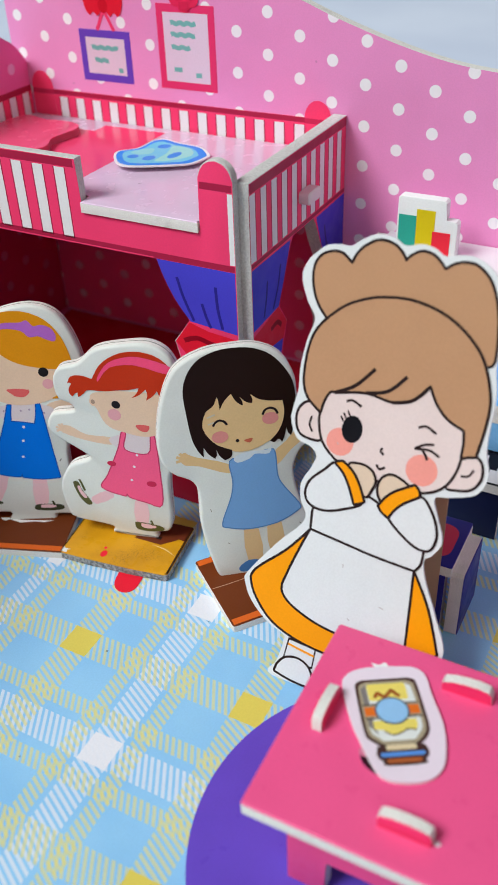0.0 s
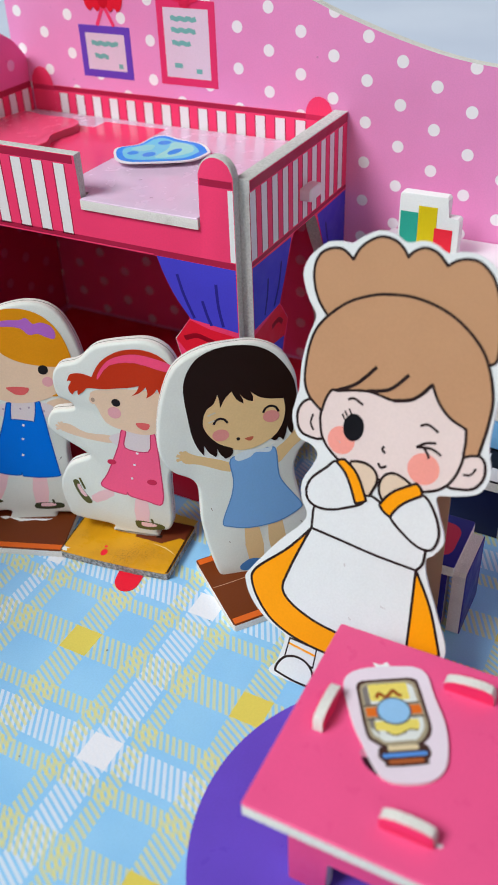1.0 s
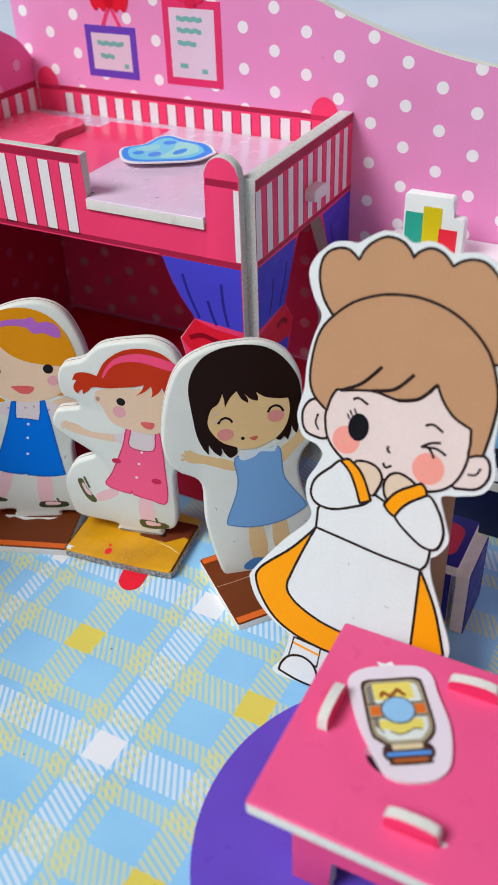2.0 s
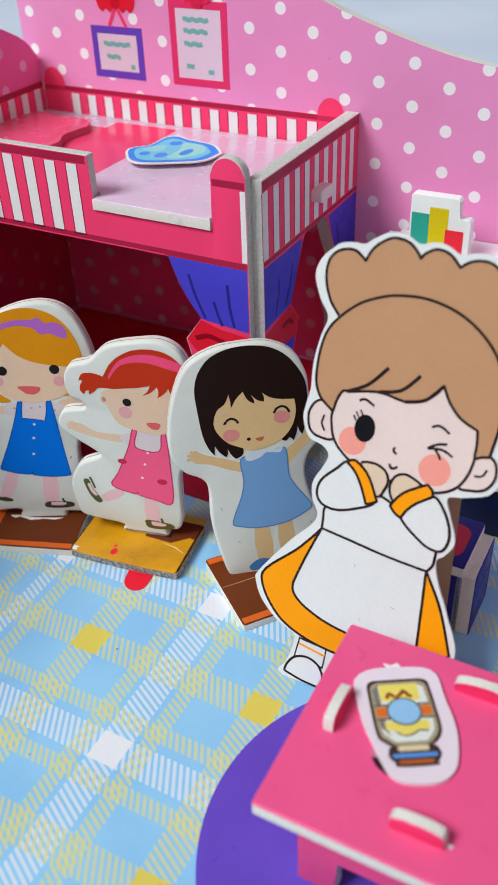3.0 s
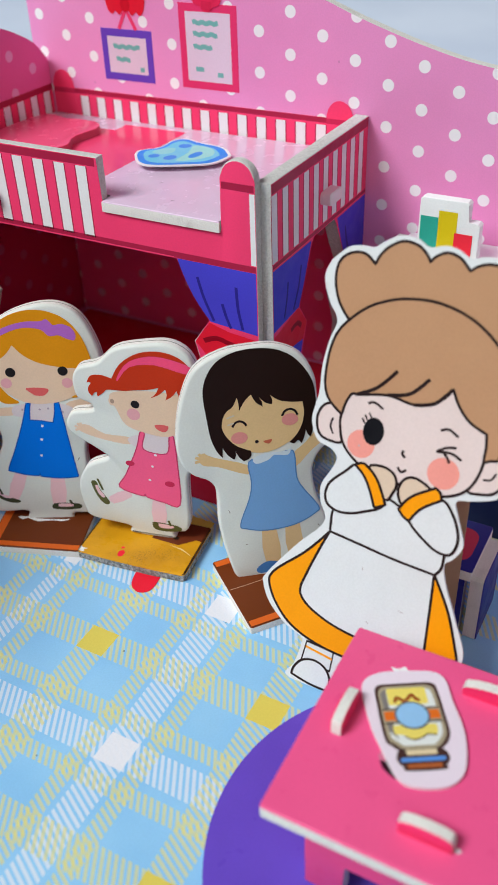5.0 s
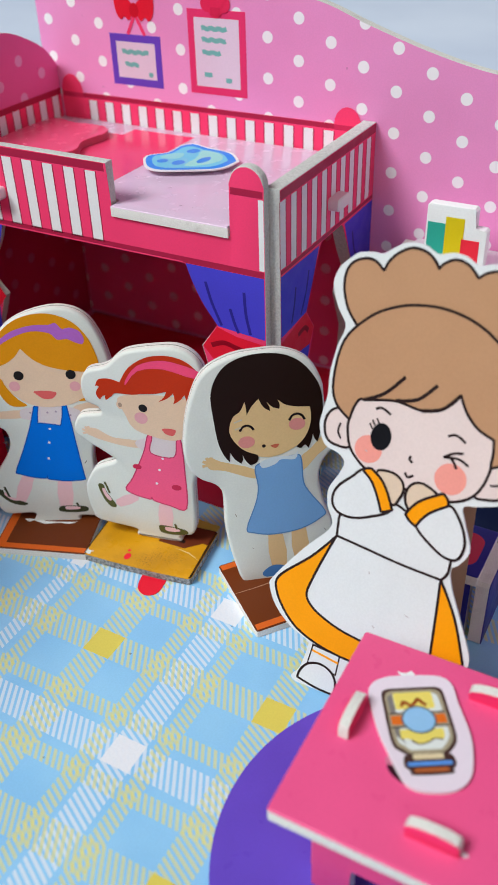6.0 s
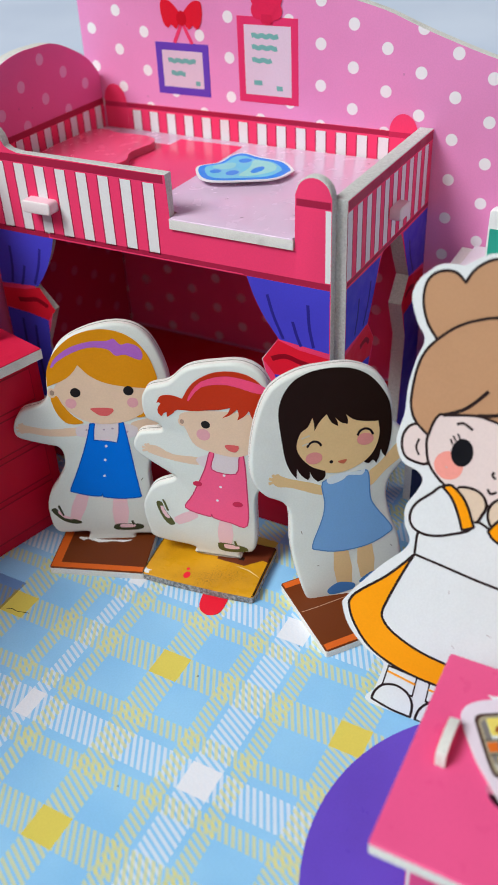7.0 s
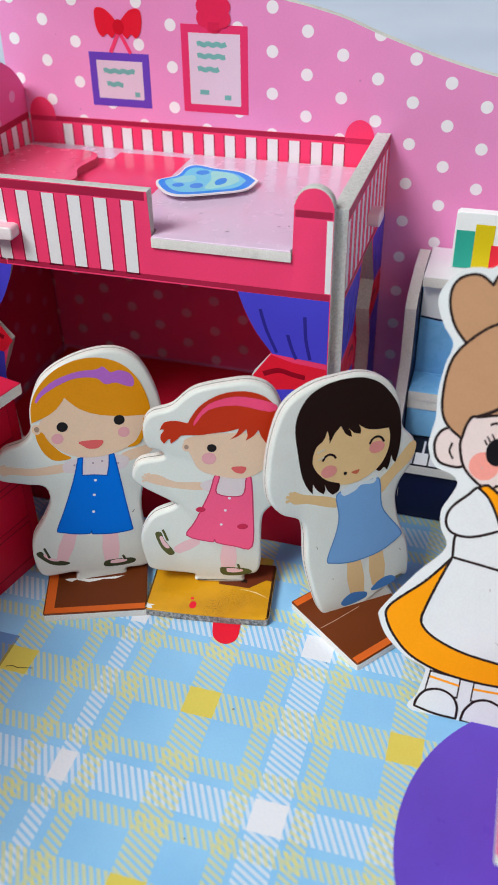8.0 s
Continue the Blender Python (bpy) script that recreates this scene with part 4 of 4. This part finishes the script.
def cook():
    c = COOK
    tan, ink, cloth, orange, skin = printed(190, 146, 110), printed(40, 26, 26), printed(226, 230, 232), printed(250, 160, 0), printed(230, 212, 208)
    b = Board().slab(spline(c["outline"], 6), 0.9, cloth, CARD, printed(210, 190, 165), round_by=0)

    def piece(key, layer, mat, steps=7, width=0.77):
        pts = arcs(*c[key]) if isinstance(c[key][0], list) else spline(c[key], steps) if steps > 1 else c[key]
        b.area(pts, layer, mat)
        b.line(pts, width, layer + 0.4, ink, closed=True)

    piece("puffs", 1, tan)
    for k in ("sockA", "sockB"):
        piece(k, 1, cloth, 1)
    for k in ("shoeA", "shoeB"):
        piece(k, 2, cloth, 3)
    piece("skirt", 3, orange)
    piece("apron", 4, cloth)
    piece("bodice", 5, cloth)
    piece("earA", 5, skin), piece("earB", 5, skin)
    piece("face", 6, skin)
    piece("hair", 7, tan)
    for k in ("sleeveA", "sleeveB"):
        piece(k, 7, cloth)
    for k in ("handA", "handB"):
        piece(k, 8, printed(222, 200, 176), 3)
    for k in ("cuffA", "cuffB"):
        piece(k, 9, orange, 1)
    for k in ("lines1", "lines2", "lines3", "brow", "brow2", "winkA", "winkB", "winkC", "smile", "nose"):
        b.line(curve(c[k], 5), 1.0 if k[0] == "l" else 0.7, 8.5, ink)
    (u, v), (u1, v1), (u2, v2) = c["dots"]
    b.area(ring(u1, v1, 4.0, 4.0, 36), 7, printed(242, 158, 146)).area(ring(u2, v2, 4.4, 4.4, 36), 7, printed(242, 158, 146)).area(ring(u, v, 3.0, 3.9, 36), 8, printed(16, 16, 22))
    for du, dv in ((-2.9, 1.6), (-2.3, 2.7), (-1.2, 3.5)):
        b.line([(u + du, v + dv), (u + du - 0.9, v + dv + 1.4)], 0.5, 8, ink)
    b.line(curve([(-11.8, 83.5), (-12.2, 81), (-11, 79)]), 0.6, 7, ink).line(curve([(35, 80), (34, 78), (32, 77.5)]), 0.6, 7, ink)
    b.line([(-8, 12.2), (0.7, 11.0)], 0.7, 2, orange).line([(4.8, 10.9), (13.2, 11.2)], 0.7, 2, orange)
    for p, q in (((4.6, 43.0), (4.8, 42.0)), ((17.2, 33.6), (18.6, 33.3)), ((8.6, 27.0), (9.4, 26.4)), ((-3.2, 77.9), (-2.7, 77.5))):
        b.line([p, q], 0.26, 9.5, printed(190, 184, 186))
    return b.make("cook_doll", m=place(-60, 158, 0.2, 0, 20.5))


tagged(cook(), "thin paper doll with a brown bun, white apron and orange skirt", "doll")
prop = Board().slab(rect(-4, 0, 9, 63), 1.6, printed(186, 150, 122, 0.7), printed(196, 164, 138, 0.7), round_by=0.2).make("prop_board", m=place(-41.5, 193.5, 0, 12, -3))
tagged(prop, "plain brown cardboard strip standing behind the paper doll", "cardboard")


# ---- doll stands ----
BROWN, ORANGE, OCHRE = printed(108, 52, 20, 0.35), printed(222, 104, 34), ochre_paint()


def stand(w, dep, m, label, look_of):
    """A flat foam base with printed rims; its origin is the front left corner."""
    thing = empty("doll_stand", m, label, "doll stand", "doll stands")
    ochre = look_of == "ochre"
    shape = rounded(0, 0, w, dep, 0.8, 2)
    if ochre:  # its front edge bows outwards a little
        shape = [(0.9, 0), (w * 0.3, -0.5), (w * 0.7, -0.6), (w - 1.3, -0.1), (w - 0.3, 0.5), (w, 1.5), (w, dep - 0.8), (w - 0.8, dep), (0.8, dep), (0, dep - 0.8), (0, 0.9)]
    Board().slab(shape, 3, OCHRE if ochre else BROWN, WORN if ochre else FOAM).make("board", thing)
    if ochre:
        # dark brown area paints the shadow on the stand's back right
        Board().area([(w * 0.55, dep * 0.56), (w * 0.8, dep * 0.53), (w * 0.93, dep * 0.7), (w - 0.4, dep * 0.68), (w - 0.4, dep - 0.4), (w * 0.55, dep - 0.4)], 1, printed(104, 48, 26)).make("shaded_back", thing, "dark brown tone painted for the shadow at the back")
        Board().line(rounded(0.35, 0.35, w - 0.35, dep - 0.35, 0.7, 2), 0.5, 1, printed(84, 60, 24)).line([(w - 0.5, 1), (w - 0.7, dep - 1)], 0.7, 1, printed(70, 46, 26)).make("grimy_rim", thing, "dark rubbed rim")
        Board().area(rect(30.6, 16.2, 32.6, 17.8), 1.6, printed(34, 22, 18)).area(rect(12.6, 18.4, 13.8, 19.4), 1.6, printed(34, 22, 18)).make("slot", thing, "dark slot ends beside the doll's foot")
        Board().area(ring(16, 3.6, 1.2, 1.7), 1, RED).area(ring(15.3, 6.6, 0.6), 1, RED).make("stain", thing, "small red marks")
        Board().area(spline([(0.3, 0.6), (2.8, 0.5), (2.2, 1.6), (3.4, 2.2), (1.2, 2.4), (0.4, 3.2)], 2), 1, CARD).make("scuff", thing, "white scuffed corner")
        Board().area(spline([(w * 0.72, dep * 0.5), (w * 0.86, dep * 0.47), (w - 1, dep * 0.36), (w * 0.86, dep * 0.45)], 2), 1, printed(232, 206, 140)).make("crease", thing, "pale crease")
        return thing
    if look_of == "ends":
        Board().area(rect(0.5, 0.5, 3.0, dep - 0.5), 1, ORANGE).make("border", thing, "orange border")
        Board().area(rect(w - 3.0, 0.5, w - 0.5, dep - 0.5), 1, ORANGE).make("border", thing, "orange border")
        Board().line([(w * 0.45, 0.5), (w * 0.455, 6), (w * 0.45, 17)], 0.22, 1, printed(200, 164, 136)).make("crease", thing, "pale crease")
    else:
        Board().area(rect(0.5, 0.5, w - 0.5, 3.0), 1, ORANGE).make("border", thing, "orange border")
        Board().area(rect(0.5, 3.0, 3.6, dep - 0.5), 1, ORANGE).make("border", thing, "orange border")
        Board().area(spline([(5.5, 15), (8, 13.6), (9.4, 14.6), (14, 13), (19, 14.2), (23, 14), (26, 15.6), (24, 15.2), (14, 14.6), (8.4, 15.4)], 2), 1, CARD).make("torn_edge", thing, "torn white paper along the slot", pose(0.5 * K, 0, 1.5 * K))
    return thing


stand(34.5, 26, lay(-195, 160.5, 3.05, 20.5), "brown foam stand with an orange rim under a doll", "rim")
stand(42, 26, lay(-163.5, 172.4, 3.3, 8.5), "worn ochre foam stand with scuffed grey edges", "ochre")
stand(34, 30, lay(-117, 189, 3.05, -38.2), "brown foam stand turned askew under a doll", "ends")
petal = Board().slab(spline([(-4.4, 2), (-3.6, -3.4), (-0.2, -6), (3.4, -4.6), (4.6, 0), (4, 8), (-3.4, 8)], 4), 0.2, RED, RED, round_by=0)
tagged(petal.make("red_card", m=lay(-135.2, 173.4, 0.25, 12)), "red paper petal half hidden under the ochre stand", "paper")
petal = Board().slab(spline([(-4, 1), (-2.4, -1.4), (1.6, -1.5), (3.4, 1), (2.4, 5), (-3, 5)], 4), 0.2, RED, RED, round_by=0)
tagged(petal.make("red_card", m=lay(-126.2, 180.4, 0.25, 8)), "red paper petal half hidden under the ochre stand", "paper")

# ---- table ----
TPINK = printed(238, 90, 146, 0.33)
TX, TY, TROT, TTOP = -11.8, 125.2, 0.6, 37.0
HX, HY = 36.6, 29.8
table = empty("table", pose(TX * K, TY * K, 0, 0, 0, TROT), "small pink foam-board table with tab joints", "table")
top = Board().slab(rounded(-HX, -HY, HX, HY, 0.8, 2), 4, TPINK, FOAM, TPINK, round_by=0.6)
top.area(spline([(-16.8, -5.6), (-15.4, -8.4), (-11.5, -10), (-9.5, -8.6), (-13, -5.4)], 4), 1, printed(50, 14, 30)).area(spline([(-17.4, -5.0), (-16.6, -6.8), (-14.6, -6.2), (-15.2, -4.4)], 3), 2, printed(206, 120, 150)).area(spline([(5.4, -20.3), (6.3, -20.9), (7.0, -20.2), (6.2, -19.7)], 3), 1, WHITE).area(spline([(-24.0, 20.2), (-21.8, 20.6), (-20.8, 22), (-19.2, 21), (-18.2, 21.8), (-17, 19.6), (-20.4, 18.6)], 3), 1, WHITE)
top.make("tabletop", table, "pink top with a dark slot and a scuff", pose(0, 0, TTOP * K) @ FLAT)


def leg_outline(half):
    """A board with a square opening between two posts."""
    return [(-half, 0.6), (-half + 10, 0.6), (-half + 10, 14.5), (half - 10, 14.5), (half - 10, 0.6), (half, 0.6), (half, TTOP - 4.1), (-half, TTOP - 4.1)]


TAB = [(-6.2, 0), (6.2, 0), (6.2, 3.1), (5.6, 4.1), (3.4, 4.8), (0.5, 5.1), (-3.2, 5.0), (-5.5, 4.3), (-6.2, 3.2)]
for k in range(4):
    half, out = (28.4, 22.6) if k % 2 == 0 else (18.0, 30.6)
    turn = pose(0, 0, 0, 0, 0, 90 * k)
    # only the front opens; the other panels are closed to block light underneath
    shape = leg_outline(half) if k == 0 else rect(-half, 0.6, half, TTOP - 4.1)
    Board().slab(shape, 4.4, printed(236, 84, 140), FOAM, TPINK).make("leg_panel", table, "", turn @ pose(0, -out * K, 0))
    tab = Board().slab(TAB, 2.9, printed(246, 60, 118), FOAM, printed(246, 60, 118), round_by=0.35)
    tab.make("tab", table, "pink tab with a white cut edge", turn @ pose((-0.8, 0.8, -1.2, -1.2)[k] * K, (0.7, 0.5, -0.3, 0.5)[k] * K - out * K, (TTOP - 0.2) * K) @ pose(0, 0, 0, (3, -2, -4, 2)[k], (-2, 0, 5, -3)[k]))

# ---- jar card on the table ----
card = Board()
JAR = [(-39, 133.4), (-40.2, 137.4), (-37.6, 141.4), (-31.8, 145), (-25.4, 147.9), (-22, 146.6), (-18.5, 141.4), (-13.3, 134.2), (-10.4, 127), (-9.9, 122.1), (-12.1, 118), (-17.4, 115), (-21.4, 114.5), (-24.6, 116.4), (-29.9, 121.6), (-33.6, 125.6)]
card.slab(spline(JAR, 5), 0.9, printed(234, 222, 236), WHITE, round_by=0.2)
jar = Board()
dark, grey, cream, glass, rust = printed(70, 46, 42), printed(170, 160, 134), printed(236, 220, 110), printed(226, 232, 230), printed(224, 112, 34)


def jar_at(r, d):
    """From the jar's own axes (to its right, down its height) to the card's plan."""
    return (-25.7 + 0.87 * r + 0.54 * d, 132.6 + 0.52 * r - 0.86 * d)


def jar_pts(*pts):
    return [jar_at(*p) for p in pts]


def jar_body(k):
    """The jar's outline, drawn in by k."""
    w, top = 7.7 - k, -9.7 + k
    return jar_pts(*curve([(-w, top + 2.0), (-w + 0.6, top + 0.6), (-w + 2.0, top)], 3), *curve([(w - 2.0, top), (w - 0.6, top + 0.6), (w, top + 2.0), (w + 0.2, 0), (w + 0.1, 5.4 - 0.4 * k), (w - 1.3, 8.2 - 0.7 * k), (4.2 - 0.4 * k, 9.9 - k)], 4), *curve([(-4.2 + 0.4 * k, 9.9 - k), (-w + 1.3, 8.2 - 0.7 * k), (-w - 0.1, 5.4 - 0.4 * k), (-w, top + 2.0)], 4)[:-1])


jar.area(jar_body(0), 1, dark).area(jar_body(0.75), 2, grey).area(jar_body(1.6), 3, glass)
jar.area(jar_pts((-6.4, -7), (-5.0, -8.2), (-5.0, 4), (-4.4, 6.6), (-6.3, 4)), 3.4, printed(128, 124, 122))
jar.area(jar_pts(*rounded(-4.9, -8.2, 4.7, -3.2, 0.6, 3)), 4, cream)
jar.area(jar_pts((-5.2, 2.6), (5.2, 2.6), (5.2, 4.6), *curve([(4.6, 5.6), (2.6, 5.2), (1.2, 6.0), (-1.2, 6.6), (-3.0, 5.4), (-5.2, 5.0)], 3)), 4, cream)
jar.line(jar_pts(*curve([(4.6, 5.8), (2.6, 5.4), (1.2, 6.2), (-1.2, 6.8), (-3.0, 5.6)], 3)), 0.35, 5, dark)
for r0, r1, d0, d1, mat, layer in ((-6.9, 6.9, -2.3, 2.1, dark, 5), (-6.9, 6.9, -1.9, 1.7, grey, 6), (-6.6, -3.4, -1.4, 1.2, rust, 7), (3.4, 6.6, -1.4, 1.2, rust, 7)):
    jar.area(jar_pts((r0, d0), (r1, d0), (r1, d1), (r0, d1)), layer, mat)
jar.area(jar_pts(*ring(0, 0, 4.2, 4.0, 36)), 8, printed(92, 104, 116)).area(jar_pts(*ring(0, 0, 3.75, 3.55, 36)), 9, printed(150, 198, 240))
jar.line(jar_pts(*curve([(-3.4, -4.0), (-2.6, -5.4), (-1.2, -4.2), (0.2, -5.2), (1.0, -6.0), (2.0, -4.6), (2.8, -4.4)], 4)), 0.9, 7.5, printed(156, 84, 34))
neck = Board()
neck.area(jar_pts(*spline([(-4.4, 9.4), (4.4, 9.4), (6.0, 11.2), (5.8, 12.8), (4.9, 13.8), (4.4, 14.9), (-4.2, 14.9), (-4.9, 13.8), (-5.9, 12.6), (-5.9, 11.0)], 4)), 5, dark)
for hw, d0, d1, col in ((3.6, 9.4, 10.9, (222, 206, 168)), (5.2, 11.5, 12.6, (92, 150, 228)), (4.0, 13.2, 14.3, (176, 96, 50))):
    neck.area(jar_pts(*rounded(-hw, d0, hw, d1, 0.4, 2)), 6, printed(*col))
jar_card = empty("jar_card", pose(0, 0, (TTOP + 1.0) * K) @ FLAT, "white-rimmed paper card with a printed jar on the table", "paper card")
card.make("card", jar_card)
jar.make("jar_print", jar_card, "brown-lined jar print with a blue disc")
neck.make("neck_print", jar_card, "dark jar neck print with coloured bands")

# ---- dresser ----
DRED, DLINE = printed(200, 9, 50), printed(150, 6, 38)
dres = empty("dresser", pose(-220 * K, 147 * K, 0, 0, 0, 76), "red foam-board dresser with printed drawers", "dresser")
front_board = Board().slab(rect(0, 0.2, 44, 71.5), 4, DRED).make("drawer_front", dres)
for z0, z1 in ((5, 20), (22.5, 37), (39.5, 53), (55.5, 68)):
    Board().area(rect(3.5, z0, 40, z1), 1, printed(203, 10, 51)).line(rect(3.5, z0, 40, z1), 0.6, 2, DLINE, closed=True).make("drawer", front_board)
Board().slab(rect(0, 0.2, 30, 71.5), 4, DRED).make("side_panel", dres, "", pose(0, 4.2 * K, 0, 0, 0, 0) @ pose(0, 30 * K, 0, 0, 0, -90))
Board().slab(rect(0, 0.2, 30, 71.5), 4, DRED).make("side_panel", dres, "", pose(40 * K, 34.2 * K, 0, 0, 0, -90))
Board().slab(rect(-3, -4.5, 43.5, 34), 4, printed(222, 34, 74)).make("top", dres, "", pose(0, 0, 75.8 * K) @ FLAT)
bag = Board().slab(spline([(-11, 0), (-12, 12), (-11, 24), (-6, 33), (2, 35), (9, 31), (12, 22), (12.5, 10), (11, 0)], 4), 3, CARD, FOAM, CARD)
bag.area(spline([(-8, 3), (-8, 15), (9, 18), (10, 3)], 2), 1, printed(214, 128, 16)).area(ring(4, 25, 6, 6), 2, RED).area(ring(-3, 27, 4, 4), 2, RED).line(curve([(3, 20), (1, 16), (3, 12)]), 1.8, 3, printed(34, 140, 120))
bag = bag.make("fruit_card", m=place(-232.5, 177, 75.9, 38, 3))
tagged(bag, "white-rimmed die-cut card with red fruit on the dresser", "die-cut card")

# ---- piano ----
PWHITE, PBLUE, PNAVY = printed(240, 240, 244), printed(132, 196, 248, 0.28), printed(20, 28, 66)
piano = empty("piano", place(0.4, 0, 0), "white and light blue foam-board toy piano", "piano")
sp = [(254, 0.3), (303.5, 0.3), (303.5, 84.5), (288, 83.8), (272.5, 79.5), (269.5, 76), (269.5, 56), (266, 48), (258, 38), (252, 34), (250, 24), (254, 20)]
for px in (-92.6, -22):
    Board().slab(sp, 4.4, PNAVY, FOAM, PWHITE).make("side_panel", piano, "", place(px, 0, 0, 90))
Board().slab(rect(-92.3, 276, -27, 303.5), 4, PWHITE).make("top", piano, "", pose(0, 0, 86 * K) @ FLAT)
b = Board().slab(rect(-92.3, 40, -27, 81.8), 4, PBLUE)
b.area([(-92, 69), (-84, 68.2), (-76, 68.8), (-68, 70), (-27.3, 70), (-27.3, 81.5), (-92, 81.5)], 1, PWHITE).line(curve([(-92, 69), (-84, 68.2), (-76, 68.8), (-68, 70), (-27.3, 70)]), 0.8, 2, PNAVY)
b.make("upper_panel", piano, "white over light blue front", place(0, 279, 0))
Board().slab(rect(-92.3, 264.0, -27, 278.8), 4, PBLUE).make("music_shelf", piano, "", pose(0, 0, 46 * K) @ FLAT)
Board().slab(rect(-92.3, 264.3, -27, 278.8), 3.6, PWHITE).make("music_shelf", piano, "white foam layer under the shelf", pose(0, 0, 41.9 * K) @ FLAT)
Board().slab(rect(-92.3, 26, -27, 38.2), 4, PBLUE).make("lower_panel", piano, "", place(0, 264.7, 0))
keys = Board().slab(rect(-92.3, 246, -27, 264.5), 4, printed(24, 24, 36))
for k in range(12):
    u = -91.6 + 5.3 * k
    keys.area(rect(u, 246.6, u + 4.7, 254), 1, PWHITE).area(rect(u + 2.2, 254, u + 3.0, 262), 1, PWHITE)
keys.make("keyboard", piano, "black keyboard with printed white keys", pose(0, 0, 25.8 * K) @ FLAT)
# flat navy sheet stands in for the shade under the keyboard
Board().slab(rect(-92.3, 0.3, -27, 21.5), 3, PNAVY).make("under_key_shade", piano, "", place(0, 247.5, 0))

books = empty("book_row", place(-73.4, 286.0, 86.1), "white die-cut card with three coloured books on the piano", "books")
bk = Board().slab([(-10.5, 0), (11.5, 0), (11.5, 13), (10.7, 13.8), (7.2, 13.8), (7.2, 20), (6.4, 20.8), (-9.2, 20.8), (-10.2, 20)], 4, CARD, CARD)
bk.make("backing", books)
for u0, u1, h, col in ((-9.6, -3.3, 14.2, (56, 170, 150)), (-3.2, 3.4, 16.8, (222, 200, 20)), (2.8, 9.2, 9.6, (236, 44, 64))):
    Board().slab(rect(u0, 0.3, u1, h), 0.12, printed(*col), printed(*col), round_by=0).make("book", books, "", pose(0, -0.13 * K - (0.1 * K if u0 > 0 else 0), 0))

# ---- stool ----
stool = empty("stool", place(0, 0, 0), "navy foam-board stool with a red seat print", "stool")
SNAVY = printed(44, 44, 140)
seat = Board().slab(rounded(-56, 197.6, -29.6, 221, 0.6, 2), 4, SNAVY).area(rounded(-53, 200.9, -32.0, 217.0, 4.5), 1, printed(214, 50, 84))
seat.make("seat", stool, "navy board with a red cushion print", pose(0, 0, 28 * K) @ FLAT)
for px, top_z in ((-25.4, 25.6), (-55, 23.8)):
    Board().slab([(198, 0.3), (218, 0.3), (218, top_z), (199, top_z), (198, top_z - 1)], 4.4, SNAVY).make("side_board", stool, "", place(px, 0, 0, 90))
Board().slab(rect(-54.6, 0.3, -31.6, 23.8), 4, SNAVY).make("front_board", stool, "", place(0, 198.4, 0))

# ---- thread on the floor ----
thread = Board().line(curve([(-4.4, -0.5), (-2.4, 0.1), (-0.4, -0.3), (2.0, 0.1), (4.2, 0.5)], 6), 0.26, 1, INK)
tagged(thread.make("thread", m=lay(-193.4, 140.6, 0.1, 4)), "thin dark thread lying on the plaid floor", "thread")
